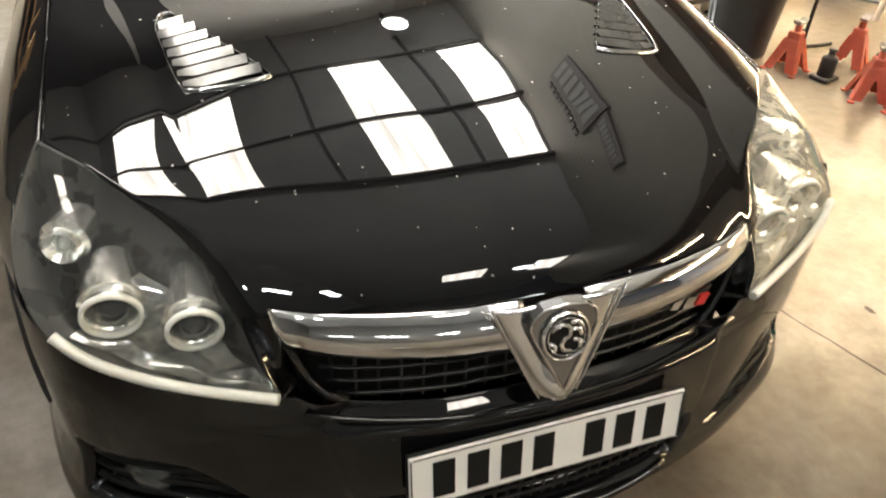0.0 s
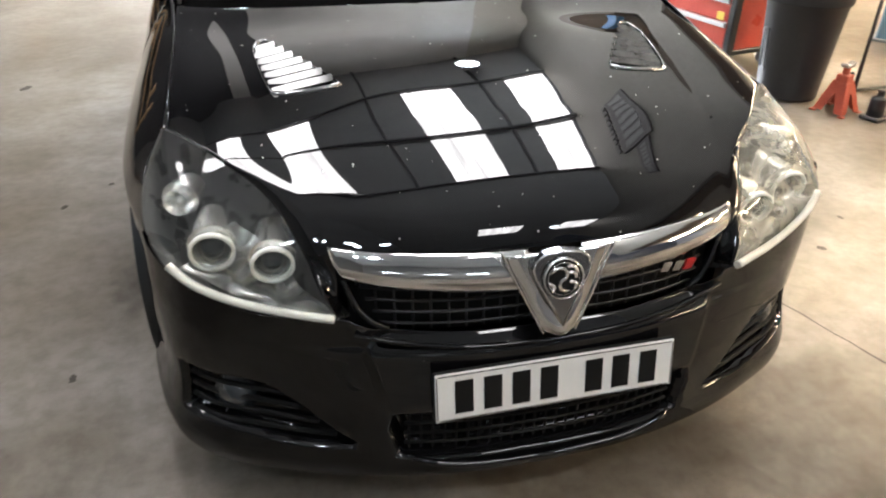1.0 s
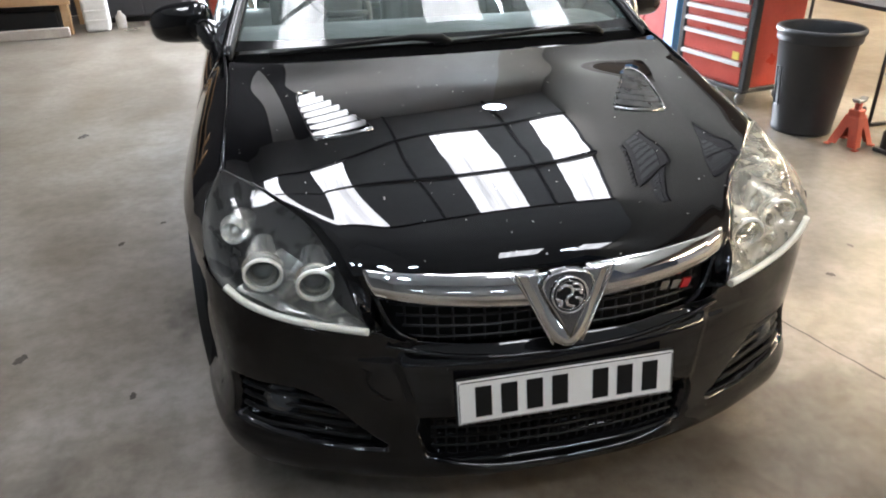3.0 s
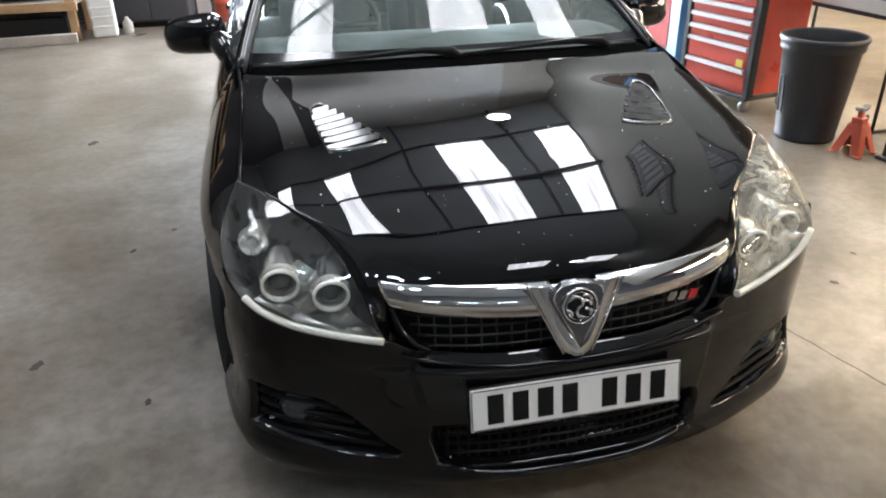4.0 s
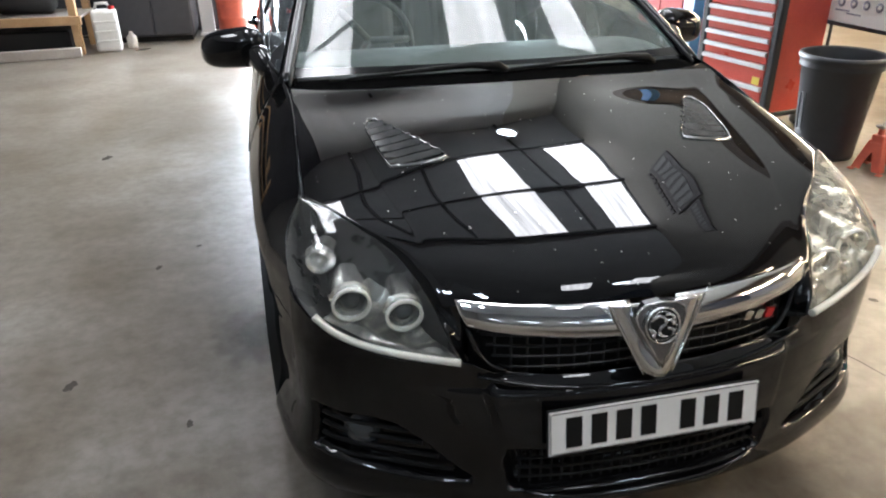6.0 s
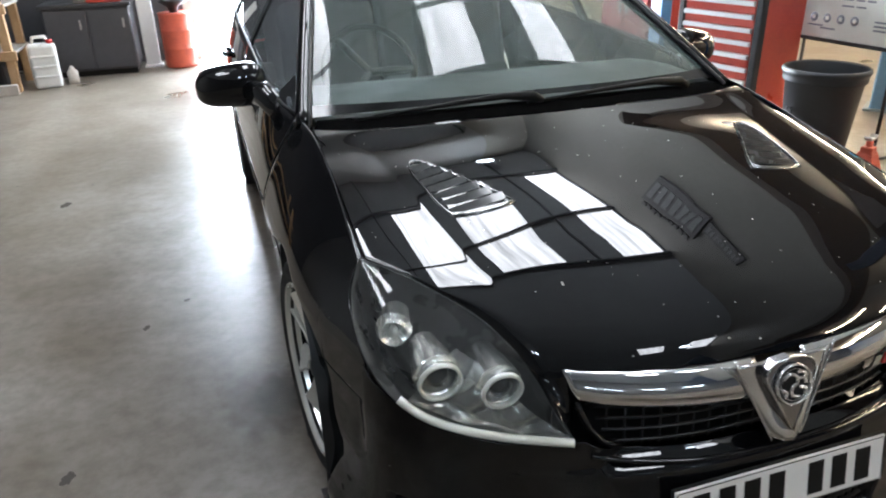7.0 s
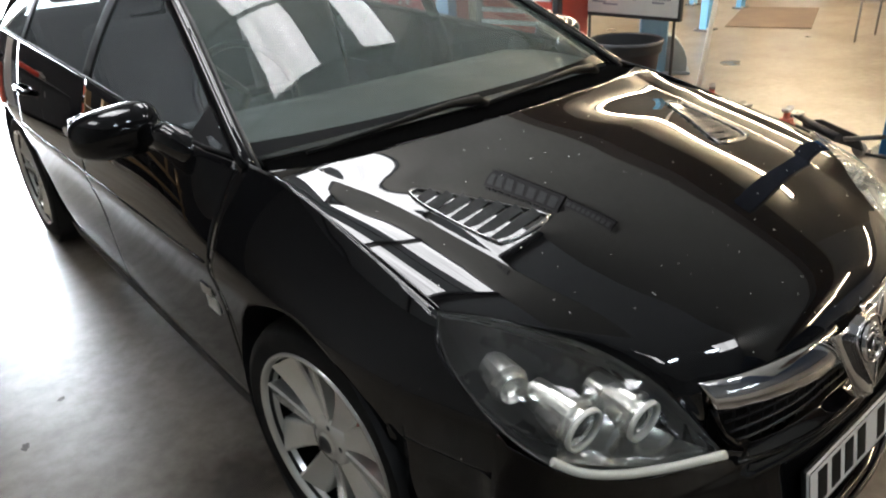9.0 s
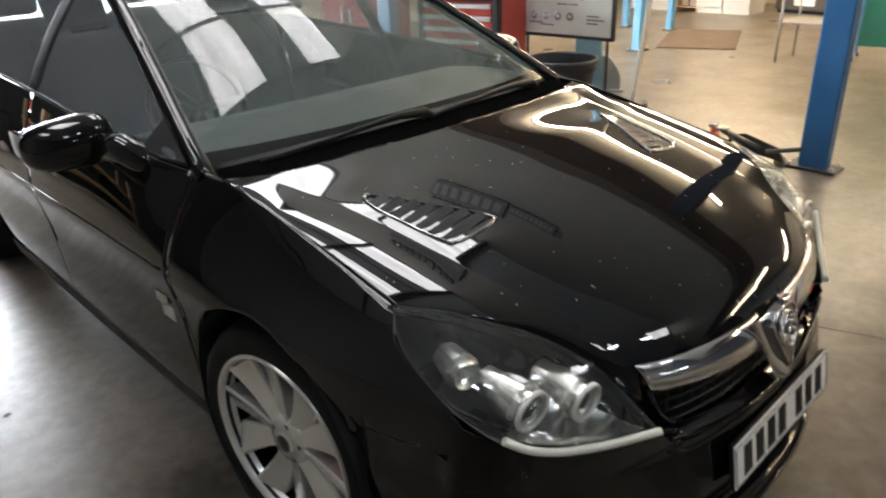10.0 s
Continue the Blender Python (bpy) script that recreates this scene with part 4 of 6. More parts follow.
def faceted(bm, profile, m, sides=28):
    """A turned barrel with flat lengthwise facets."""
    rings = [[bm.verts.new(m @ Vector((r * math.cos(a), r * math.sin(a), z))) for i in range(sides) for a in [(i + 0.3) * 2 * math.pi / sides] for r in [r0 * (1.006 if i % 2 else 0.996)]] for r0, z in profile]
    for a, b in zip(rings, rings[1:]):
        for i in range(sides):
            bm.faces.new((a[i], a[(i + 1) % sides], b[(i + 1) % sides], b[i]))


for sd in (-1, 1):
    lamp = part("headlight", sheet(lambda u, v: lens_at(u, v, 0.20), 60, 40, sd), M_HOUSING, car, "headlight with clear lens, two ringed projectors and white strip", thick=0.003)
    ln = part("lens", sheet(lambda u, v: lens_at(u, v), 40, 24, sd), M_LENS if sd < 0 else M_LENSHAZY, lamp, "clear headlight lens" if sd < 0 else "cloudy yellowed headlight lens")
    ln.visible_shadow = False
    for (cx, cy, cz), r in (((0.652, 0.225, 0.668), 0.041), ((0.539, 0.180, 0.650), 0.039)):
        face = Matrix.Translation((sd * cx, cy + 0.002, cz)) @ pose(0, 0, 0, 97, 0, sd * 1)
        bm = bmesh.new()
        lathe(bm, [(r - 0.003, 0.0), (r - 0.002, 0.005), (r + 0.001, 0.006), (r + 0.004, 0.004), (r + 0.004, -0.004), (r - 0.002, -0.004), (r - 0.003, 0.0)], 36, face)
        part("halo_ring", bm, M_HALO, lamp, "white light ring")
        bm = bmesh.new()
        lathe(bm, [(0.0, 0.002), (r * 0.3, 0.0005), (r * 0.55, -0.005), (r * 0.72, -0.013), (r * 0.74, -0.020)], 32, face)
        part("projector", bm, M_OPTIC, lamp, "dark glass projector lens")
        bm = bmesh.new()
        faceted(bm, [(r * 0.72, -0.018), (r - 0.004, -0.006), (r + 0.002, -0.004), (r + 0.001, -0.014), (r - 0.004, -0.020), (r + 0.007, -0.023), (r - 0.001, -0.080), (r - 0.006, -0.086), (r - 0.010, -0.125)], face)
        part("reflector_barrel", bm, M_BARREL, lamp, "ribbed chrome barrel")
    # bright bezel filling the lower inner corner
    bm = sheet(lambda u, v: lens_at(lerp(0.52, 0.96, u), lerp(0.42, 0.97, v), 0.035 + 0.02 * math.sin(9 * u) ** 2), 24, 10, sd)
    part("reflector_bezel", bm, M_BEZEL, lamp, "bright reflector bezel")
    # indicator bowl further out
    face = Matrix.Translation((sd * 0.715, 0.335, 0.728)) @ pose(0, 0, 0, 90, 0, sd * 18)
    bm = bmesh.new()
    faceted(bm, [(0.010, -0.024), (0.02, -0.012), (0.028, 0.0), (0.032, -0.004), (0.030, -0.016), (0.038, -0.022), (0.031, -0.085), (0.026, -0.095)], face, 16)
    part("indicator_bowl", bm, M_BARREL, lamp, "ribbed chrome indicator bowl")
    bm = bmesh.new()
    lathe(bm, [(0.0, -0.004), (0.008, -0.008), (0.009, -0.022)], 16, face)
    part("indicator_bulb", bm, M_HALO, lamp)
    # white running-light strip along the lower edge
    bm = bmesh.new()
    strip = curve3([(0.737, 0.224, 0.651), (0.70, 0.198, 0.622), (0.64, 0.167, 0.598), (0.56, 0.128, 0.585), (0.48, 0.092, 0.580), (0.437, 0.072, 0.580)])
    tube(bm, [(sd * p.x, p.y, p.z) for p in [strip(i / 24) for i in range(25)]], 0.0085, 10)
    part("running_light", bm, M_STRIPLAMP, lamp, "white running light strip")
    # dark filler strip between lamp and grille
    bm = sheet(lambda u, v: Vector(lamp_upper(lerp(0.66, 1.0, u))).lerp(grille_face(0.405, lerp(0.69, 0.56, u), -0.004) + Vector((0.012, 0, 0)), v), 14, 5, sd)
    part("lamp_filler", bm, M_PAINT, car, "black filler panel beside the headlight", thick=0.004)

    # black sheet added for the darkness in the open gap between lamp and grille
    bm = bmesh.new()
    box(bm, sd * 0.40 - 0.045, sd * 0.40 + 0.045, 0.150, 0.156, 0.40, 0.64)
    part("gap_backing", bm, M_PIT, car)

# ---- windscreen, roof, pillars, glass ----
pillar = curve3([(0.742, 1.235, 0.9285), (0.725, 1.328, 0.979), (0.70, 1.443, 1.040), (0.661, 1.615, 1.129), (0.607, 1.86, 1.250), (0.565, 2.08, 1.345), (0.545, 2.3, 1.395), (0.54, 2.75, 1.42), (0.545, 3.2, 1.405), (0.56, 3.6, 1.34), (0.60, 4.0, 1.20), (0.64, 4.28, 1.05)])
PT = 0.30


def screen_at(u, v):
    s = lerp(-1, 1, u)
    b = pillar(lerp(0.012, PT, v))
    crown = 1 - abs(s) ** 2.147
    w0, w1, w2 = (1 - v) * (1 - 2 * v), 4 * v * (1 - v), v * (2 * v - 1)
    return (s * (b.x - 0.012), b.y - crown * (0.0735 * w0 + 0.0603 * w1 + 0.0801 * w2), b.z + 0.006 + crown * (0.0186 * w0 + 0.0426 * w1 + 0.0235 * w2))


windscreen = part("windscreen", sheet(screen_at, 40, 24), M_GLASS, car, "curved dark windscreen reflecting the rooflights")
windscreen.visible_shadow = False
bm = sheet(lambda u, v: Vector(screen_at(u, lerp(-0.004, 0.020 + 0.036 * abs(2 * u - 1) ** 3, v))) + Vector((0, -0.45, 0.89)) * 0.003, 40, 3)
part("screen_band", bm, M_BAND, windscreen, "black band along the foot of the windscreen")


def roof_at(u, v):
    s = lerp(-1, 1, u)
    b = pillar(lerp(PT, 0.80, v))
    crown = 1 - abs(s) ** 2.2
    return (s * (b.x - 0.004), b.y - 0.079 * crown * (1 - step(0, 0.3, v)) + 0.05 * crown * step(0.7, 1, v), b.z + 0.008 + lerp(0.026, 0.05, step(0, 0.4, v)) * crown)


part("roof", sheet(roof_at, 40, 30), M_PAINT, car, "glossy black roof", thick=0.004)


def hatch_at(u, v):
    s = lerp(-1, 1, u)
    b = pillar(lerp(0.80, 1.0, v))
    crown = 1 - abs(s) ** 2.2
    return (s * (b.x - 0.01), b.y + 0.05 * crown + 0.08 * crown * v, b.z + 0.006 + 0.05 * crown * (1 - v))


part("rear_window", sheet(hatch_at, 30, 12), M_SIDEGLASS, car, "sloping rear window glass")
bm = sheet(lambda u, v: (lambda s: (s * lerp(0.68, 0.745, v), 4.30 + 0.13 * v + 0.09 * (1 - abs(s) ** 2.2) + 0.12 * (1 - abs(s) ** 4) * v, lerp(1.06, 0.55, v)))(lerp(-1, 1, u)), 30, 12)
part("tailgate", bm, M_PAINT, car, "glossy black tailgate", thick=0.004)
bm = sheet(lambda u, v: (lambda s: (s * lerp(0.755, 0.72, v), 4.42 + 0.22 * (1 - abs(s) ** 5), lerp(0.56, 0.22, v)))(lerp(-1, 1, u)), 30, 12)
part("rear_bumper", bm, M_PAINT, car, "glossy black rear bumper", thick=0.004)
for sd in (-1, 1):
    bm = sheet(lambda u, v: (lerp(0.52, 0.66, u), lerp(4.455, 4.40, u ** 2) + 0.010, lerp(0.98, 0.74, v)), 8, 8, sd)
    part("tail_lamp", bm, M_BADGERED, car, "red tail lamp", thick=0.01)
    bm = bmesh.new()
    tube(bm, [(sd * p.x, p.y, p.z) for p in [pillar(i / 60) for i in range(61)]], [0.026 if i < 40 else 0.026 + 0.0012 * (i - 40) for i in range(61)], 12)
    part("roof_pillar", bm, M_PAINT, car, "glossy black windscreen pillar and roof rail")
    bm = bmesh.new()
    tube(bm, [(sd * (p.x - 0.016), p.y - 0.020, p.z + 0.012) for p in [pillar(i / 60) for i in range(19)]], 0.006, 8)
    part("screen_trim", bm, M_TRIM, car)

    def glass_at(y0, y1):
        def f(u, v):
            y = lerp(y0, y1, u)
            lo, hi = 0.0, 1.0
            for _ in range(24):
                mid = (lo + hi) / 2
                lo, hi = (mid, hi) if pillar(mid).y < y else (lo, mid)
            a = Vector((top_x(y) - 0.012, y, side_top(y) - 0.004))
            b = pillar(lo) - Vector((0.008, 0, 0.01))
            p = a.lerp(b, v)
            p.x += 0.018 * math.sin(math.pi * v)
            return p
        return f
    for a, b in ((1.36, 2.32), (2.40, 3.28), (3.34, 3.95)):
        part("side_window", sheet(glass_at(a, b), 20, 10, sd), M_SIDEGLASS, car, "tinted side window").visible_shadow = False
    for a, b in ((2.32, 2.40), (3.28, 3.34), (3.95, 4.28)):
        part("door_pillar", sheet(glass_at(a, b), 6, 10, sd), M_GRILLE, car, thick=0.01)
    # waist seal along the bottom of the windows
    bm = bmesh.new()
    tube(bm, [(sd * (top_x(y) - 0.004), y, side_top(y) + 0.003) for y in [1.30 + 0.1 * k for k in range(28)]], 0.006, 8)
    part("waist_seal", bm, M_GRILLE, car)
    # black quarter behind the pillar foot
    bm = bmesh.new()
    prev = [bm.verts.new((sd * 0.748, 1.25, 0.93)), bm.verts.new((sd * 0.79, 1.50, 0.972)), bm.verts.new((sd * 0.695, 1.49, 1.06))]
    bm.faces.new(prev)
    part("corner_panel", bm, M_TRIM, car, thick=0.012)

# scuttle, wipers
bm = sheet(lambda u, v: (lambda s: (s * lerp(0.726, 0.70, v), lerp(bonnet_rear(abs(s) * 0.728) + 0.004, 1.25 - 0.085 * (1 - abs(s) ** 2.2), v) , lerp(bonnet_z(s * 0.726, bonnet_rear(abs(s) * 0.728)) - 0.012, 0.945 + 0.018 * (1 - s * s), v)))(lerp(-1, 1, u)), 30, 4)
part("scuttle_panel", bm, M_PIT, car, "black scuttle panel below the windscreen", thick=0.004)


def on_screen(x, v, lift):
    u = 0.5 + 0.5 * x / (pillar(lerp(0.012, PT, v)).x - 0.012)
    p = Vector(screen_at(u, v))
    return p + Vector((0, -0.45, 0.89)) * lift


REST = Vector((0, -0.030, -0.006))
for tip, pivot in ((-0.60, -0.09), (-0.06, 0.47)):
    path = [(lerp(tip, pivot, k / 10), lerp(-0.02, 0.022, step(0.0, 1.0, k / 10))) for k in range(11)]
    bm = bmesh.new()
    tube(bm, [on_screen(x, v, 0.011) + REST for x, v in path], [0.0045] * 9 + [0.005, 0.004], 8)
    wiper = part("wiper", bm, M_GRILLE, car, "black wiper resting on the windscreen")
    bm = bmesh.new()
    arm = [on_screen(lerp(tip, pivot, k), lerp(-0.02, 0.012, k), 0.012 + 0.005 * k) + REST for k in (0.12, 0.4, 0.7, 0.92)]
    tube(bm, arm + [on_screen(pivot + 0.055, -0.004, 0.018) + REST, on_screen(pivot + 0.085, -0.015, 0.006) + REST], [0.004, 0.006, 0.008, 0.011, 0.016, 0.012], 10)
    part("wiper_arm", bm, M_GRILLE, wiper)

# mirrors
for sd in (-1, 1):
    bm = bmesh.new()
    bmesh.ops.create_uvsphere(bm, u_segments=32, v_segments=20, radius=1.0)
    for v in bm.verts:
        x, y, z = v.co
        x = math.copysign(abs(x) ** 0.6, x)
        z = math.copysign(abs(z) ** 0.7, z)
        y = y * (0.85 if y < 0 else 0.35)
        v.co = (sd * (0.918 + 0.118 * x), 1.66 + 0.10 * y + 0.03 * (x + 1), 0.985 + (0.074 if z > 0 else 0.070) * z * (1 - 0.12 * x) - 0.010 * x)
    for f in bm.faces:
        f.smooth = True
    mirror = part("door_mirror", bm, M_PAINT, car, "glossy black door mirror")
    bm = bmesh.new()
    tube(bm, [(sd * 0.765, 1.44, 0.915), (sd * 0.79, 1.49, 0.945), (sd * 0.815, 1.55, 0.972), (sd * 0.86, 1.63, 0.98)], [0.022, 0.042, 0.044, 0.04], 14)
    part("mirror_arm", bm, M_PAINT, mirror)
    bm = sheet(lambda u, v: (0.918 + 0.1 * lerp(-1, 1, u) , 1.725 + 0.02 * u, 0.985 + 0.062 * lerp(-1, 1, v) * (1 - 0.3 * abs(lerp(-1, 1, u)) ** 3)), 8, 8, sd)
    part("mirror_glass", bm, M_CHROME, mirror, thick=0.003)

# cabin
bm = bmesh.new()
box(bm, -0.72, 0.72, 1.3, 4.2, 0.2, 0.3)
part("cabin_floor", bm, M_CLOTH, car)
bm = sheet(lambda u, v: (lambda s: (s * 0.70, lerp(1.20, 1.95, v) - 0.05 * (1 - s * s) * (1 - v), 0.93 + 0.035 * math.sin(math.pi * min(1.0, v * 1.2)) * (1 - 0.3 * s * s) - 0.22 * step(0.82, 1, v)))(lerp(-1, 1, u)), 30, 24)
part("dashboard", bm, M_DASH, car, "dark grey dashboard", thick=0.01)
bm = bmesh.new()
box(bm, -0.70, 0.70, 1.5, 1.85, 0.35, 0.78, 0.03)
part("dashboard_base", bm, M_DASH, car)
bm = bmesh.new()
lathe(bm, [(0.185 + 0.014 * math.cos(a), 0.014 * math.sin(a)) for a in [k * math.pi / 5 for k in range(11)]], 40, pose(-0.36, 2.02, 0.93, 65, 0, 0))
wheel_ob = part("steering_wheel", bm, M_TRIM, car, "dark steering wheel")
bm = bmesh.new()
for a in (0, 130, 230):
    tube(bm, [(-0.36, 2.02, 0.93), pose(-0.36, 2.02, 0.93, 65, 0, 0) @ Vector((0.18 * math.cos(radians(a - 90 + 90)), 0.18 * math.sin(radians(a)), 0))], 0.016, 8)
part("steering_spokes", bm, M_TRIM, wheel_ob)
for sx in (-0.36, 0.36):
    for sy in (2.35, 3.3):
        bm = bmesh.new()
        box(bm, sx - 0.25, sx + 0.25, sy, sy + 0.52, 0.42, 0.56, 0.05, None, 3)
        part("seat_cushion", bm, M_CLOTH, car, "dark cloth seat")
        bm = bmesh.new()
        box(bm, -0.25, 0.25, -0.07, 0.07, 0, 0.62, 0.06, pose(sx, sy + 0.52, 0.52, -16, 0, 0), 3)
        part("seat_backrest", bm, M_CLOTH, car)
        bm = bmesh.new()
        box(bm, -0.13, 0.13, -0.05, 0.05, 0.64, 0.82, 0.04, pose(sx, sy + 0.52, 0.52, -16, 0, 0), 3)
        part("headrest", bm, M_CLOTH, car)
bm = bmesh.new()
box(bm, -0.03, 0.03, 0, 0.02, -0.1, 0.0, 0.008, pose(0, 1.98, 1.36, 0, 0, 0))
box(bm, -0.12, 0.12, -0.01, 0.02, -0.13, -0.07, 0.015, pose(0, 1.98, 1.36, 0, 0, 0))
part("rear_view_mirror", bm, M_TRIM, car)
# closed underside and bulkhead so that no light leaks through
bm = bmesh.new()
box(bm, -0.60, 0.60, 0.2, 4.3, 0.19, 0.23)
box(bm, -0.58, 0.58, 0.45, 1.2, 0.23, 0.6)
part("underbody", bm, M_INK, car)


# ---- wheels ----
def wheel(x, y, turn, spin):
    """Outer face looks along local +z."""
    side = 1 if x > 0 else -1
    base = Matrix.Translation((x, y, HUBZ)) @ pose(0, 0, 0, 0, 0, turn) @ pose(0, 0, 0, 0, 90 * side, 0) @ pose(0, 0, 0, 0, 0, spin)
    bm = bmesh.new()
    lathe(bm, [(0.232, -0.02), (0.244, 0.0), (0.256, -0.004), (0.285, 0.008), (0.312, -0.004), (0.326, -0.03), (0.331, -0.07), (0.331, -0.15), (0.322, -0.19), (0.30, -0.215), (0.25, -0.21)], 64, base)
    wh = part("wheel", bm, M_RUBBER, car, "black low-profile tyre on silver alloy wheel")
    bm = bmesh.new()
    lathe(bm, [(0.254, -0.003), (0.252, 0.004), (0.246, 0.004), (0.240, -0.004), (0.234, -0.02), (0.230, -0.034)], 64, base)
    part("rim", bm, M_ALLOY, wh, "silver alloy rim")
    # inside of the rim coloured black, so the spoke gaps look shaded
    bm = bmesh.new()
    lathe(bm, [(0.230, -0.034), (0.224, -0.06), (0.220, -0.19)], 64, base)
    part("rim_barrel", bm, M_PIT, wh)
    for k in range(10):
        # five pairs; each spoke leans away from its twin and falls off on one flank
        hand = 1 if k % 2 else -1
        rows = []
        for i in range(9):
            u = i / 8
            r = lerp(0.045, 0.248, u)
            w = lerp(0.021, 0.047, u ** 1.1)
            top = lerp(-0.026, -0.006, u) - 0.006 * math.sin(math.pi * u)
            turn_m = Matrix.Rotation(radians(k // 2 * 72 + hand * lerp(13, 17, u)), 3, "Z")
            sec = [(-w, -0.060), (-w, -0.004), (-0.82 * w, 0.0), (0.86 * w, -0.55 * w), (w, -0.62 * w - 0.004), (w, -0.060)]
            rows.append([turn_m @ Vector((r, -hand * x, top + z)) for x, z in sec])
        bm = bmesh.new()
        vs = [[bm.verts.new(base @ p) for p in row] for row in rows]
        for p, q in zip(vs, vs[1:]):
            for e in range(5):
                bm.faces.new((p[e], p[e + 1], q[e + 1], q[e]) if hand < 0 else (p[e + 1], p[e], q[e], q[e + 1]))
        part("spoke", bm, M_ALLOY, wh)
    bm = bmesh.new()
    lathe(bm, [(0.0, -0.012), (0.026, -0.014), (0.030, -0.02), (0.034, -0.018), (0.062, -0.024), (0.072, -0.04), (0.072, -0.08)], 32, base)
    part("hub", bm, M_ALLOY, wh)
    bm = bmesh.new()
    lathe(bm, [(0.0, -0.009), (0.022, -0.011), (0.027, -0.017)], 24, base)
    part("centre_cap", bm, M_BLACKSTEEL, wh)
    for k in range(5):
        bm = bmesh.new()
        lathe(bm, [(0.0, -0.020), (0.008, -0.021), (0.009, -0.03)], 10, base @ Matrix.Rotation(radians(k * 72 + 36), 4, "Z") @ Matrix.Translation((0.05, 0, 0)))
        part("wheel_bolt", bm, M_BLACKSTEEL, wh)
    # disc in matt black too, to keep the shade between the spokes
    bm = bmesh.new()
    lathe(bm, [(0.07, -0.10), (0.165, -0.10), (0.165, -0.125), (0.07, -0.125)], 48, base)
    part("brake_disc", bm, M_GRILLE, wh)
    # caliper sits towards the front of the disc
    plain = Matrix.Translation((x, y, HUBZ)) @ pose(0, 0, 0, 0, 0, turn) @ pose(0, 0, 0, 0, 90 * side, 0)
    bm = bmesh.new()
    lathe(bm, [(0.115, -0.07), (0.115, -0.055), (0.15, -0.05), (0.19, -0.055), (0.195, -0.08), (0.195, -0.14), (0.115, -0.14), (0.115, -0.07)], 12, plain @ Matrix.Rotation(radians(-85 if side < 0 else -155), 4, "Z"), sweep=60)
    part("brake_caliper", bm, M_CALIPER, wh, "red brake caliper")
    return wh


wheel(-0.846, HUBY, 5.5, 25)
wheel(0.846, HUBY, 5.5, 10)
wheel(-0.860, REARY, 0, 40)
wheel(0.860, REARY, 0, 70)


# ---- the bay beside the car: tool chest, bin, stands ----
chest = thing("tool_chest", 2.378, 3.38, 0, "red roller tool chest with silver drawer fronts on castors", "tool chest", turn=-78.6)
bm = box(bmesh.new(), -0.33, 0.33, 0.012, 0.46, 0.12, 0.98, 0.012)
part("body", bm, M_RED, chest)
for sx in (-0.325, 0.325):
    bm = box(bmesh.new(), sx - 0.028, sx + 0.028, -0.012, 0.05, 0.11, 1.0, 0.01)
    part("corner_post", bm, M_BLACKSTEEL, chest, "black corner post")
bm = box(bmesh.new(), -0.345, 0.345, -0.015, 0.475, 0.98, 1.02, 0.012)
part("top_tray", bm, M_BLACKSTEEL, chest, "black top tray")
bm = box(bmesh.new(), -0.335, 0.335, -0.005, 0.465, 0.09, 0.125, 0.008)
part("plinth", bm, M_BLACKSTEEL, chest)
zt = 0.965
for h in (0.085, 0.085, 0.085, 0.085, 0.085, 0.085, 0.15, 0.16):
    z0 = zt - h
    dr = part("drawer", box(bmesh.new(), -0.292, 0.292, -0.004, 0.03, z0 + 0.003, zt - 0.003, 0.004), M_RED, chest)
    bm = bmesh.new()
    prism(bm, [(-0.024, zt - 0.034), (-0.022, zt - 0.010), (-0.002, zt - 0.005), (-0.002, zt - 0.038)], 0.578, Matrix.Translation((0.289, 0, 0)) @ Matrix.Rotation(radians(90), 4, "Z"))
    part("drawer_handle", bm, M_SILVER, dr, "silver full-width drawer pull")
    zt = z0
bm = box(bmesh.new(), 0.20, 0.26, -0.008, -0.003, 0.31, 0.36, 0.0)
part("sticker", bm, M_YELLOW, chest, "yellow sticker")
for cx, cy in ((-0.27, 0.06), (0.27, 0.06), (-0.27, 0.40), (0.27, 0.40)):
    bm = bmesh.new()
    lathe(bm, [(0.0, -0.014), (0.040, -0.014), (0.045, -0.008), (0.045, 0.008), (0.040, 0.014), (0.0, 0.014)], 20, pose(cx, cy, 0.045, 0, 90, 0))
    box(bm, cx - 0.02, cx + 0.02, cy - 0.02, cy + 0.02, 0.05, 0.095, 0.004)
    part("castor", bm, M_STEEL, chest)

tb = thing("tool_box", 2.62, 3.40, 1.02, "blue plastic tool case lying on the tool chest", "tool box", turn=-80)
part("case_body", box(bmesh.new(), -0.22, 0.22, -0.12, 0.12, 0.0, 0.07, 0.015, None, 2), M_BLUE, tb)
for cx in (-0.1, 0.1):
    part("latch", box(bmesh.new(), cx - 0.02, cx + 0.02, -0.128, -0.118, 0.02, 0.055, 0.003), M_SILVER, tb)

can = thing("dustbin", 2.56, 2.56, 0, "charcoal plastic dustbin with rolled rim", "bin")
bm = bmesh.new()
lathe(bm, [(0.0, 0.012), (0.165, 0.012), (0.18, 0.0), (0.186, 0.015), (0.184, 0.03), (0.232, 0.565), (0.246, 0.57), (0.250, 0.585), (0.248, 0.60), (0.252, 0.615), (0.262, 0.63), (0.258, 0.65), (0.244, 0.655), (0.236, 0.64), (0.222, 0.56), (0.175, 0.03), (0.0, 0.02)], 56, Matrix.Diagonal((0.95, 0.95, 0.96, 1)))
part("bin_body", bm, M_BIN, can)
bm = bmesh.new()
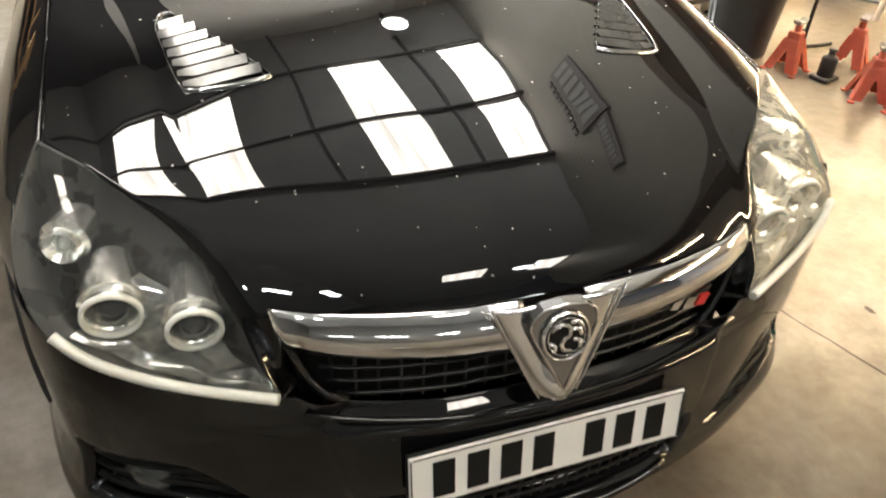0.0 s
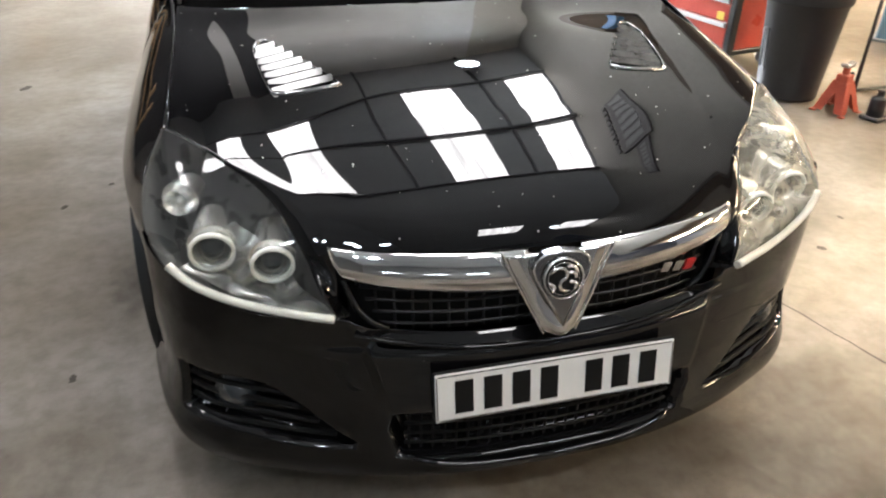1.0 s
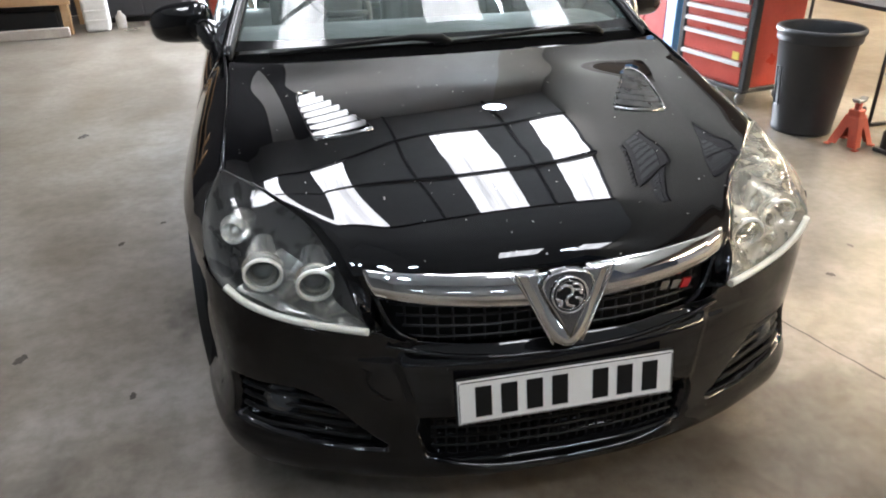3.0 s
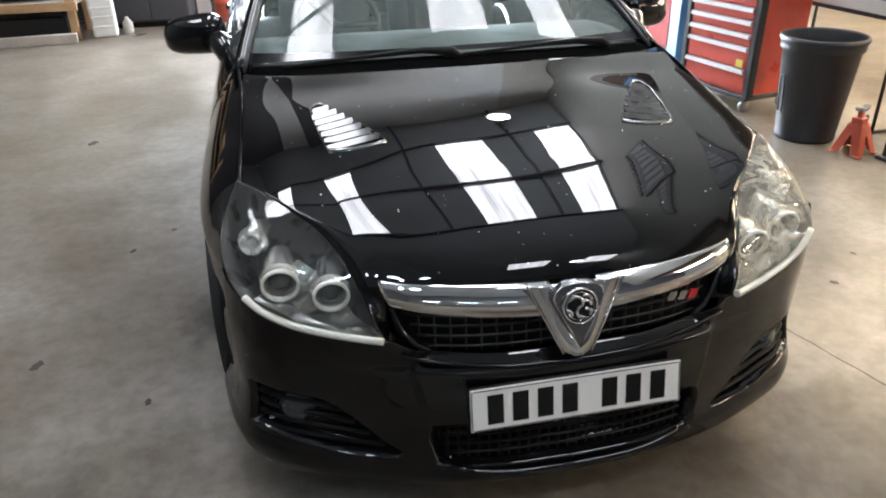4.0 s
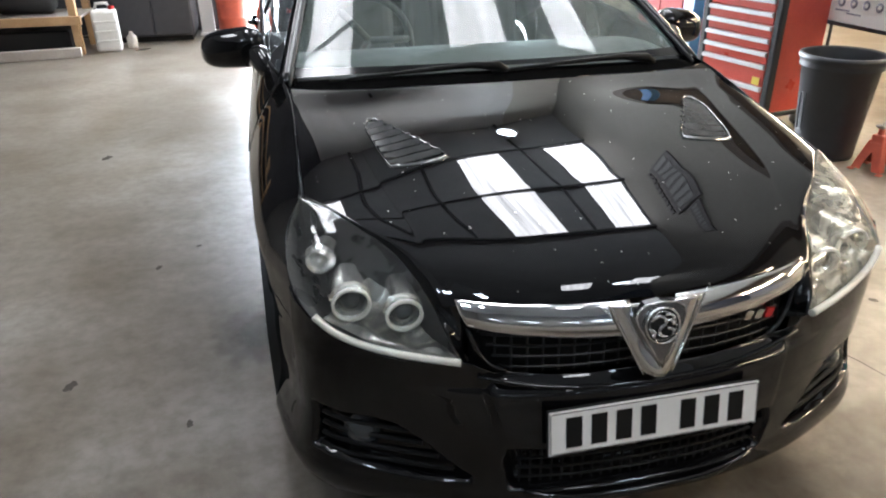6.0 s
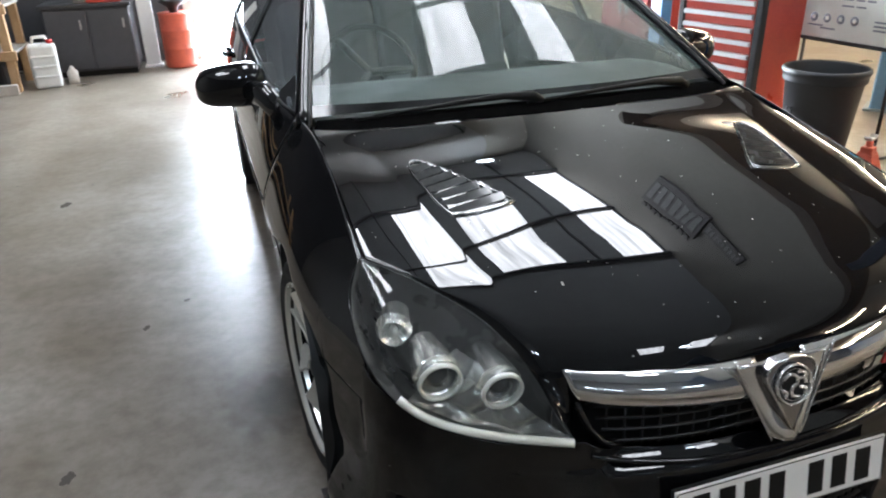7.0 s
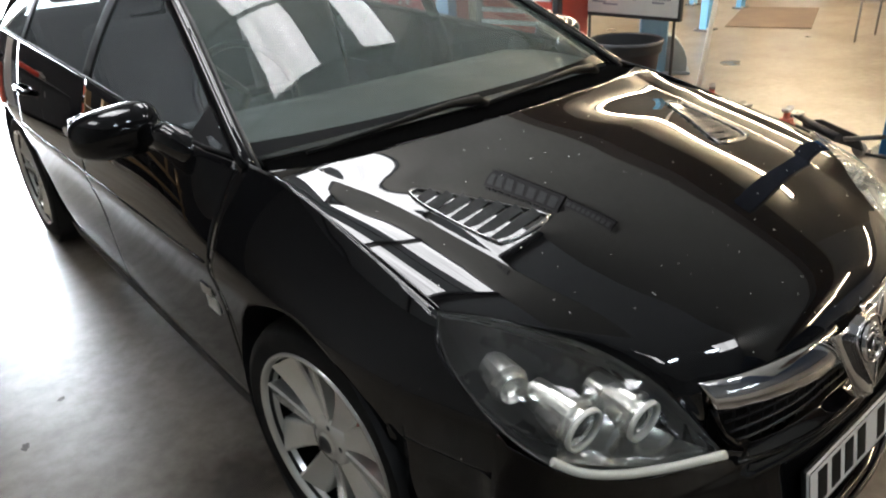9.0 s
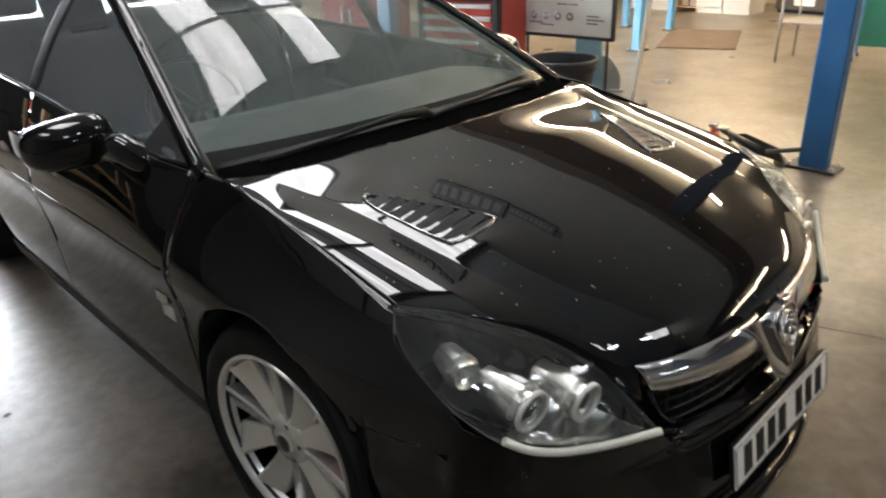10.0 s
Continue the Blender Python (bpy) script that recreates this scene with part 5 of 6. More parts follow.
tube(bm, [Matrix.Diagonal((0.95, 0.95, 0.96, 1)) @ pose(0, 0, 0, 0, 0, 178) @ Vector(p) for p in ((0.214, -0.02, 0.18), (0.236, -0.02, 0.42), (0.236, 0.02, 0.42), (0.214, 0.02, 0.18), (0.214, -0.02, 0.18))], 0.005, 6)
part("side_rib", bm, M_BIN, can)


def jack_stand(x, y, turn):
    js = thing("jack_stand", x, y, 0, "scuffed red steel jack stand with ratchet post", "jack stand", "jack stands on the floor", turn)
    bm = bmesh.new()
    lv = [(0.088, 0.0), (0.084, 0.012), (0.04, 0.17), (0.036, 0.18)]
    rings = [[bm.verts.new((sx * r, sy * r, z)) for sx, sy in ((1, 1), (-1, 1), (-1, -1), (1, -1))] for r, z in lv]
    for a, b in zip(rings[1:], rings[2:]):
        for k in range(4):
            p, q, s, t = a[k], a[(k + 1) % 4], b[(k + 1) % 4], b[k]
            # each side is a leg frame with a cut-out
            low_mid = p.co.lerp(q.co, 0.5)
            pts = [p.co, p.co.lerp(q.co, 0.28), t.co.lerp(s.co, 0.42).lerp(low_mid, 0.35), t.co.lerp(s.co, 0.58).lerp(low_mid, 0.35), p.co.lerp(q.co, 0.72), q.co, s.co, t.co]
            if b is rings[2]:
                bm.faces.new([bm.verts.new(c) for c in pts])
            else:
                bm.faces.new((p, q, s, t))
    bm.verts.ensure_lookup_table()
    loose = [v for v in bm.verts if not v.link_faces]
    bmesh.ops.delete(bm, geom=loose, context="VERTS")
    part("base_frame", bm, M_JACKRED, js, thick=0.006)
    for sx, sy in ((1, 1), (-1, 1), (-1, -1), (1, -1)):
        part("foot", box(bmesh.new(), sx * 0.084 - 0.016, sx * 0.084 + 0.016, sy * 0.084 - 0.016, sy * 0.084 + 0.016, 0.0, 0.008, 0.002), M_JACKRED, js)
    part("collar", box(bmesh.new(), -0.034, 0.034, -0.034, 0.034, 0.165, 0.215, 0.006), M_JACKRED, js)
    bm = bmesh.new()
    tube(bm, [(0, 0, 0.1), (0, 0, 0.255)], 0.019, 12)
    part("post", bm, M_JACKRED, js)
    bm = bmesh.new()
    prism(bm, [(-0.05, 0.275), (-0.03, 0.255), (0.03, 0.255), (0.05, 0.275), (0.044, 0.282), (0.025, 0.266), (-0.025, 0.266), (-0.044, 0.282)], 0.04, Matrix.Translation((0, -0.02, 0)))
    part("saddle", bm, M_STEEL, js, "bare steel saddle")
    bm = bmesh.new()
    tube(bm, [(0.03, 0, 0.20), (0.07, 0, 0.215), (0.09, 0, 0.19)], 0.006, 8)
    part("ratchet_lever", bm, M_BLACKSTEEL, js)
    return js


first_stand = jack_stand(2.64, 2.22, 20)
for jx, jy, jt in ((2.78, 1.79, 55), (2.83, 1.55, 5), (3.06, 2.19, 30)):
    copy_thing(first_stand, pose(jx, jy, 0, 0, 0, jt))

tj = thing("trolley_jack", 3.02, 1.42, 0, "black and red trolley jack on steel wheels", "trolley jack", turn=-25)
for sx in (-0.10, 0.10):
    bm = bmesh.new()
    prism(bm, [(-0.26, 0.05), (0.24, 0.04), (0.26, 0.10), (0.10, 0.15), (-0.2, 0.13)], 0.012, Matrix.Translation((sx, 0, 0)) @ Matrix.Rotation(radians(90), 4, "Z"))
    part("side_plate", bm, M_BLACKSTEEL, tj)
bm = bmesh.new()
tube(bm, [(0, -0.15, 0.11), (0, 0.22, 0.16)], [0.028, 0.02], 10)
part("lift_arm", bm, M_BLACKSTEEL, tj)
bm = bmesh.new()
lathe(bm, [(0.0, 0.0), (0.045, 0.0), (0.05, 0.012), (0.035, 0.014), (0.0, 0.010)], 20, pose(0, 0.22, 0.165))
part("saddle", bm, M_STEEL, tj)
for wx, wy in ((-0.12, 0.2), (0.12, 0.2), (-0.12, -0.2), (0.12, -0.2)):
    bm = bmesh.new()
    lathe(bm, [(0.0, -0.018), (0.04, -0.018), (0.045, -0.01), (0.045, 0.01), (0.04, 0.018), (0.0, 0.018)], 20, pose(wx, wy, 0.045, 0, 90, 0))
    part("jack_wheel", bm, M_STEEL, tj)
bm = bmesh.new()
tube(bm, [(0, -0.2, 0.12), (0.02, -0.45, 0.2)], 0.014, 10)
part("handle_socket", bm, M_BLACKSTEEL, tj)

bj = thing("bottle_jack", 2.76, 2.06, 0, "small black hydraulic bottle jack on the floor", "jack", turn=15)
part("base", box(bmesh.new(), -0.06, 0.06, -0.055, 0.055, 0.0, 0.022, 0.006), M_BLACKSTEEL, bj)
bm = bmesh.new()
lathe(bm, [(0.0, 0.02), (0.042, 0.02), (0.042, 0.115), (0.036, 0.125), (0.02, 0.13), (0.018, 0.155), (0.024, 0.158), (0.024, 0.166), (0.0, 0.166)], 24)
part("cylinder", bm, M_BLACKSTEEL, bj)
bm = bmesh.new()
tube(bm, [(0.05, 0.0, 0.02), (0.05, 0.0, 0.075), (0.075, -0.02, 0.085)], 0.011, 8)
part("pump", bm, M_STEEL, bj, "bare steel pump socket")

# notice board on a thin black stand
nb = thing("notice_board", 2.95, 2.84, 0, "white notice board on a thin black metal stand", "notice board", turn=-87)
part("board", box(bmesh.new(), -0.40, 0.40, -0.012, 0.012, 0.71, 1.33, 0.004), M_BOARD, nb)
for z in (0.70, 1.335):
    part("frame_rail", box(bmesh.new(), -0.41, 0.41, -0.018, 0.018, z - 0.012, z + 0.012, 0.003), M_BLACKSTEEL, nb)
for x in (-0.41, 0.41):
    part("frame_stile", box(bmesh.new(), x - 0.010, x + 0.010, -0.018, 0.018, 0.688, 1.345, 0.003), M_BLACKSTEEL, nb)
for x in (-0.34, 0.36):
    bm = bmesh.new()
    tube(bm, [(x, 0.02, 0.0), (x, 0.02, 0.70)], 0.011, 8)
    part("leg", bm, M_BLACKSTEEL, nb)
    bm = bmesh.new()
    tube(bm, [(x, -0.12, 0.012), (x, 0.26, 0.012)], 0.011, 8)
    part("foot_bar", bm, M_BLACKSTEEL, nb)
for k in range(4):
    bm = bmesh.new()
    lathe(bm, [(0.0, 0.0), (0.030, 0.0), (0.030, 0.002), (0.0, 0.002)], 24, pose(-0.26 + k * 0.105, -0.0125, 0.84, 90, 0, 0))
    part("symbol", bm, M_PRINTGREY, nb)
    bm = bmesh.new()
    lathe(bm, [(0.0, 0.0022), (0.014, 0.0022)], 16, pose(-0.26 + k * 0.105, -0.0125, 0.84, 90, 0, 0))
    part("symbol_inner", bm, M_BOARD, nb)
rb = random.Random(8)
for row in range(9):
    z = 1.035 + row * 0.034
    x = -0.36 + rb.uniform(0.0, 0.03)
    while x < 0.33:
        w = rb.uniform(0.03, 0.13)
        if rb.random() < 0.75:
            part("printed_line", box(bmesh.new(), x, min(x + w, 0.37), -0.0142, -0.0122, z - 0.0045, z + 0.0045), M_PRINTGREY, nb)
        x += w + rb.choice((0.015, 0.015, 0.06))
for x0, x1, z in ((-0.10, 0.02, 0.965), (0.04, 0.10, 0.965), (0.12, 0.18, 0.965), (-0.06, 0.03, 0.925), (0.05, 0.12, 0.925), (0.20, 0.30, 0.85), (0.20, 0.34, 0.825), (0.20, 0.29, 0.80), (-0.30, -0.18, 0.79), (-0.20, -0.08, 0.775)):
    part("printed_line", box(bmesh.new(), x0, x1, -0.0142, -0.0122, z - 0.005, z + 0.005), M_PRINTGREY, nb)


def column(name, x, y, w, d, h, mat, label, plate=True):
    c = thing(name, x, y, 0, label, "post")
    part("shaft", box(bmesh.new(), -w / 2, w / 2, -d / 2, d / 2, 0.0, h, 0.008), mat, c)
    if plate:
        part("base_plate", box(bmesh.new(), -w * 0.85, w * 0.85, -d * 0.9, d * 0.9, 0.0, 0.018, 0.004), M_BLACKSTEEL, c, "dark steel base plate")
        for sx in (-1, 1):
            for sy in (-1, 1):
                bm = bmesh.new()
                lathe(bm, [(0.0, 0.04), (0.012, 0.04), (0.014, 0.018)], 8, Matrix.Translation((sx * w * 0.7, sy * d * 0.74, 0)))
                part("bolt", bm, M_STEEL, c)
    return c


near_post = column("steel_post", 3.16, 1.02, 0.10, 0.17, 2.655, M_BLUE, "blue painted steel post bolted to the floor")
# added cover, not a real part: the post's shaded top put into dark navy
part("upper_shade", box(bmesh.new(), -0.056, 0.056, -0.091, 0.091, 1.42, 2.655, 0.006), M_POSTSHADE, near_post, "dark navy cover for the shaded top of the post")
column("steel_post", 2.75, 4.60, 0.10, 0.17, 2.655, M_BLUE, "blue painted steel post beside the tool chest")
column("steel_post", 6.27, 4.20, 0.13, 0.10, 2.75, M_LIGHTBLUE, "light blue painted steel post on the floor")
column("steel_post", 7.90, 5.40, 0.10, 0.08, 2.75, M_LIGHTBLUE, "light blue painted steel post on the floor")
column("steel_post", 7.92, 4.71, 0.10, 0.08, 2.75, M_LIGHTBLUE, "light blue painted steel post on the floor")

rc = thing("red_cabinet", 2.80, 5.25, 0, "dull red steel cabinet beside the blue post", "cabinet", turn=-85)
part("cabinet_body", box(bmesh.new(), -0.35, 0.35, 0, 0.5, 0.06, 1.3, 0.012), M_DARKRED, rc)
part("cabinet_plinth", box(bmesh.new(), -0.33, 0.33, 0.02, 0.48, 0.0, 0.06), M_BLACKSTEEL, rc)
for sx in (-0.175, 0.175):
    dr = part("cabinet_door", box(bmesh.new(), sx - 0.168, sx + 0.168, -0.012, 0.0, 0.08, 1.28, 0.005), M_DARKRED, rc)
    part("door_handle", box(bmesh.new(), sx * 0.3 - 0.01, sx * 0.3 + 0.01, -0.03, -0.012, 0.65, 0.78, 0.003), M_STEEL, dr)

# blue floor machine
fm = thing("wheel_balancer", 4.13, 3.42, 0, "dull blue floor-standing workshop machine with sloping foot", "machine", turn=-53)
part("column", box(bmesh.new(), -0.12, 0.12, -0.02, 0.22, 0.0, 1.0, 0.012), M_MACHINE, fm)
bm = bmesh.new()
prism(bm, [(0.122, 0.0), (0.30, 0.0), (0.30, 0.12), (0.27, 0.20), (0.20, 0.30), (0.122, 0.33)], 0.22)
bmesh.ops.bevel(bm, geom=bm.edges[:], offset=0.01, segments=2, affect="EDGES")
part("foot", bm, M_MACHINEGREY, fm, "blue-grey sloping foot")
part("base_plate", box(bmesh.new(), -0.16, 0.33, -0.05, 0.26, 0.0, 0.02, 0.004), M_MACHINEGREY, fm)
part("control_head", box(bmesh.new(), -0.2, 0.2, -0.05, 0.25, 1.0, 1.22, 0.03, None, 2), M_MACHINE, fm)

# clear strip hanging to the floor
hs = thing("hanging_strip", 3.91, 2.83, 0, "clear plastic strip hanging to the floor", "strip")
bm = sheet(lambda u, v: (0.69 * v + 0.02 * u, 0.08 * v - 0.035 * u, 2.7 * v), 2, 20)
part("strip", bm, M_CLEARHOSE, hs, thick=0.004)

mt = thing("floor_mat", 7.45, 4.0, 0, "brown worn floor mat lying on the concrete", "mat", turn=21.9)
part("mat", box(bmesh.new(), -0.77, 0.77, -0.455, 0.455, 0.002, 0.012, 0.004), M_MAT, mt)

for cy, w in ((4.68, 0.43), (5.12, 0.43), (5.91, 0.43), (6.35, 0.43)):
    wc = thing("cupboard", 9.85, cy, 0, "white base cupboard with a plain door", "cupboard", "white cupboards", -90)
    part("carcass", box(bmesh.new(), -w / 2, w / 2, 0.0, 0.55, 0.08, 1.1, 0.006), M_WHITE, wc)
    part("kick", box(bmesh.new(), -w / 2 + 0.004, w / 2 - 0.004, 0.02, 0.55, 0.0, 0.08), M_WHITE, wc)
    dr = part("cupboard_door", box(bmesh.new(), -w / 2 + 0.004, w / 2 - 0.004, -0.018, 0.0, 0.1, 1.08, 0.004), M_WHITE, wc)
    part("knob", box(bmesh.new(), 0.16, 0.18, -0.04, -0.018, 0.6, 0.7, 0.003), M_STEEL, dr)
oc = thing("open_shelf_unit", 9.87, 5.515, 0, "open brown shelf unit between white cupboards", "shelf unit", turn=-90)
for sx in (-0.17, 0.16):
    part("side_panel", box(bmesh.new(), sx, sx + 0.012, 0.0, 0.5, 0.0, 1.1), M_WOOD, oc)
part("back_panel", box(bmesh.new(), -0.158, 0.16, 0.48, 0.5, 0.0, 1.1), M_WOOD, oc)
for z in (0.06, 0.36, 0.66, 1.05):
    part("shelf", box(bmesh.new(), -0.158, 0.16, 0.0, 0.48, z, z + 0.02), M_WOOD, oc)
for x, z, h in ((-0.08, 0.08, 0.16), (0.06, 0.08, 0.12), (0.0, 0.38, 0.14)):
    bxx = thing("carton", 9.87 + 0.2, 5.515 - x, z, "brown carton on the open shelf", "carton", "cartons on the shelf", turn=-90)
    part("carton_body", box(bmesh.new(), -0.055, 0.055, -0.1, 0.1, 0.0, h, 0.003), M_GREYWOOD, bxx)
    part("flap", box(bmesh.new(), -0.054, 0.054, -0.1, 0.0, h, h + 0.003), M_WOOD, bxx)
# locker-shaped block standing in for a dark vehicle rear with plate and red lamp
dk = thing("vehicle_rear_block", 10.35, 3.85, 0, "dark brown block standing in for a vehicle rear", "locker", turn=-95)
part("locker_body", box(bmesh.new(), -0.45, 0.45, 0.0, 0.5, 0.05, 1.2, 0.01), M_DARKBROWN, dk)
part("locker_base", box(bmesh.new(), -0.42, 0.42, 0.03, 0.47, 0.0, 0.05), M_INK, dk)
for sx in (-0.225, 0.225):
    part("locker_door", box(bmesh.new(), sx - 0.215, sx + 0.215, -0.016, 0.0, 0.08, 1.17, 0.005), M_DARKBROWN, dk)
part("rear_plate", box(bmesh.new(), -0.15, 0.16, -0.022, -0.016, 0.12, 0.22, 0.002), M_BOARD, dk, "pale label plate")
part("rear_red_lamp", box(bmesh.new(), -0.03, 0.02, -0.026, -0.016, 0.30, 0.36, 0.008), M_RED, dk, "small red lamp")

st = thing("steel_trolley", 6.62, 2.36, 0, "thin-legged steel trolley with a lower shelf", "trolley")
for lx in (-0.2, 0.28):
    for ly in (-0.24, 0.27):
        bm = bmesh.new()
        tube(bm, [(lx, ly, 0.0), (lx, ly, 0.85)], 0.012, 8)
        part("leg", bm, M_STEEL, st)
for z in (0.40, 0.84):
    part("shelf", box(bmesh.new(), -0.22, 0.30, -0.26, 0.29, z, z + 0.02, 0.004), M_STEEL, st)
part("tray", box(bmesh.new(), -0.2, 0.2, -0.15, 0.15, 0.862, 0.95, 0.01), M_BLACKSTEEL, st)

gs = thing("green_screen_panel", 7.1, 1.62, 0, "green panel screen on castors", "screen", turn=-80)
part("panel", box(bmesh.new(), -0.42, 0.42, -0.015, 0.015, 0.14, 1.9, 0.004), M_GREEN, gs)
for x in (-0.43, 0.43):
    bm = bmesh.new()
    tube(bm, [(x, 0, 0.05), (x, 0, 1.92)], 0.015, 8)
    part("upright", bm, M_LIGHTBLUE, gs)
    bm = bmesh.new()
    tube(bm, [(x, -0.2, 0.06), (x, 0.2, 0.06)], 0.014, 8)
    part("foot_bar", bm, M_STEEL, gs)
    for y in (-0.19, 0.19):
        bm = bmesh.new()
        lathe(bm, [(0.0, -0.01), (0.026, -0.01), (0.03, 0.0), (0.026, 0.01), (0.0, 0.01)], 14, pose(x, y, 0.03, 0, 90, 0))
        part("castor", bm, M_BLACKSTEEL, gs)

# ---- far left corner by the door ----
rk = thing("timber_rack", -3.6, 7.28, 0, "rough timber storage rack with dark tanks", "rack")
for x, y in ((-0.9, 0.1), (0.78, 0.1), (-0.9, 0.75), (0.78, 0.75)):
    part("upright", box(bmesh.new(), x - 0.04, x + 0.04, y - 0.04, y + 0.04, 0, 1.2, 0.004), M_WOOD, rk)
for z in (0.36, 0.8):
    part("rail", box(bmesh.new(), -0.98, 0.86, 0.02, 0.058, z - 0.045, z + 0.045, 0.004), M_WOOD, rk)
    part("rack_shelf", box(bmesh.new(), -0.96, 0.84, 0.06, 0.80, z + 0.01, z + 0.035), M_GREYWOOD, rk)
for k, (x, r) in enumerate(((-0.5, 0.16), (0.25, 0.18))):
    tk = thing("air_tank", -3.6 + x, 7.73, 0.395, "black cylindrical tank lying on the timber rack", "tank")
    bm = bmesh.new()
    lathe(bm, [(0.0, -0.32), (r * 0.7, -0.30), (r, -0.24), (r, 0.24), (r * 0.7, 0.30), (0.0, 0.32)], 28, pose(0, 0, r, 0, 90, 0))
    part("shell", bm, M_BLACKSTEEL, tk)
for k, x in enumerate((-0.55, 0.05, 0.45)):
    bx = thing("crate", -3.6 + x, 7.68, 0, "dark plastic crate under the timber rack", "crate")
    part("crate_body", box(bmesh.new(), -0.22, 0.22, -0.2, 0.2, 0, 0.24, 0.02), M_TRIM, bx)
pk = thing("plank", -3.3, 7.18, 0, "weathered plank lying on the floor", "plank", turn=6)
part("board", box(bmesh.new(), -0.9, 0.52, -0.03, 0.03, 0.0, 0.10, 0.006), M_GREYWOOD, pk)

jc = thing("jerrycan", -2.55, 7.52, 0, "cloudy white plastic jerrycan standing by the rack", "jerrycan", turn=8)
bm = bmesh.new()
box(bm, -0.13, 0.13, -0.10, 0.10, 0.0, 0.44, 0.035, None, 3)
part("can_body", bm, M_WHITEPLASTIC, jc)
bm = bmesh.new()
tube(bm, [(-0.08, 0, 0.43), (-0.06, 0, 0.50), (0.05, 0, 0.50), (0.07, 0, 0.43)], 0.018, 10)
part("handle", bm, M_WHITEPLASTIC, jc)
bm = bmesh.new()
lathe(bm, [(0.0, 0.0), (0.032, 0.0), (0.032, 0.035), (0.0, 0.037)], 20, pose(0.085, -0.03, 0.44))
part("cap", bm, M_BADGERED, jc, "red screw cap")
for z in (0.12, 0.22, 0.32):
    part("ridge", box(bmesh.new(), -0.118, 0.118, -0.108, -0.098, z - 0.012, z + 0.012, 0.005), M_WHITEPLASTIC, jc)

bt = thing("bottle", -2.33, 7.62, 0, "small grey plastic bottle on the floor", "bottle")
bm = bmesh.new()
lathe(bm, [(0.0, 0.0), (0.05, 0.0), (0.055, 0.02), (0.055, 0.12), (0.02, 0.16), (0.02, 0.18), (0.0, 0.18)], 20)
part("bottle_body", bm, M_GREYWOOD, bt)

cb = thing("workbench_cabinet", -2.05, 7.95, 0, "black steel workbench cabinet against the wall", "workbench")
part("carcass", box(bmesh.new(), -0.5, 0.36, 0.0, 0.70, 0.06, 0.72, 0.01), M_DARKWALL, cb)
part("kick", box(bmesh.new(), -0.48, 0.34, 0.03, 0.70, 0.0, 0.06), M_INK, cb)
part("worktop", box(bmesh.new(), -0.53, 0.39, -0.03, 0.70, 0.72, 0.76, 0.006), M_BLACKSTEEL, cb)
for x in (-0.285, 0.145):
    dr = part("cabinet_door", box(bmesh.new(), x - 0.205, x + 0.205, -0.016, 0.0, 0.08, 0.70, 0.004), M_DARKWALL, cb)
    part("door_pull", box(bmesh.new(), x + 0.13, x + 0.15, -0.035, -0.016, 0.5, 0.6, 0.003), M_STEEL, dr)
ty = thing("parts_tray", -1.93, 8.12, 0.76, "red metal parts tray on the workbench", "tray")
part("tray_body", box(bmesh.new(), -0.18, 0.18, -0.1, 0.1, 0.0, 0.08, 0.012), M_RED, ty)
rg = thing("rag_heap", -2.15, 8.15, 0.76, "crumpled pale rags on the workbench", "rags")
bm = bmesh.new()
bmesh.ops.create_icosphere(bm, subdivisions=4, radius=0.1)
for v in bm.verts:
    n = noise.noise(v.co * 22) * 0.03 + noise.noise(v.co * 50) * 0.012
    v.co = v.co * (1 + n * 6)
    v.co.z = max(0.0, v.co.z * 0.8 + 0.03)
for f in bm.faces:
    f.smooth = True
part("rags", bm, M_GREYWOOD, rg)

dm = thing("oil_drum", -1.24, 8.2, 0, "red oil drain drum with dark funnel top", "drum")
bm = bmesh.new()
lathe(bm, [(0.0, 0.0), (0.17, 0.0), (0.18, 0.015), (0.175, 0.03), (0.175, 0.2), (0.182, 0.21), (0.175, 0.22), (0.175, 0.40), (0.182, 0.41), (0.175, 0.42), (0.175, 0.58), (0.18, 0.6), (0.0, 0.6)], 36)
part("drum_body", bm, M_JACKRED, dm)
bm = bmesh.new()
lathe(bm, [(0.05, 0.6), (0.06, 0.66), (0.16, 0.72), (0.165, 0.75), (0.155, 0.74), (0.04, 0.66)], 32)
part("funnel", bm, M_BLACKSTEEL, dm, "dark drain funnel")

# ---- overhead: mezzanine soffit, tubes, lamps, sign ----
structure("ceiling_mezzanine", slab(MEZX + 0.15, X1, 0.3, Y1, 2.75, 2.85), M_SOFFIT, "beige soffit under the mezzanine", "ceiling")
structure("ceiling_mezzanine", slab(MEZX + 0.15, X1, -4.0, 0.297, 2.75, 2.85), M_ROOF, "dark bare soffit under the mezzanine", "ceiling")


def tube_light(x, y, z, length, turn, width):
    tl = thing("fluorescent_light", x, y, z, "long warm fluorescent batten light", "ceiling light", "fluorescent battens", turn)
    part("batten", box(bmesh.new(), -0.03, 0.03, -length / 2, length / 2, -0.04, 0.0, 0.006), M_WHITE, tl)
    bm = bmesh.new()
    tube(bm, [(0, -length / 2 + 0.03, -0.04 - width), (0, length / 2 - 0.03, -0.04 - width)], width, 12)
    part("tube", bm, M_TUBE, tl, "glowing tube")
    return tl


for tx, rows in ((4.6, (-2.4, 2.2, 4.6)), (7.6, (-1.0, 2.2, 4.6)), (10.2, (4.6,))):
    for ty_ in rows:
        tube_light(tx, ty_, 2.75, 2.4, 0, 0.026)
tube_light(6.0, 5.95, 2.75, 2.4, 90, 0.026)


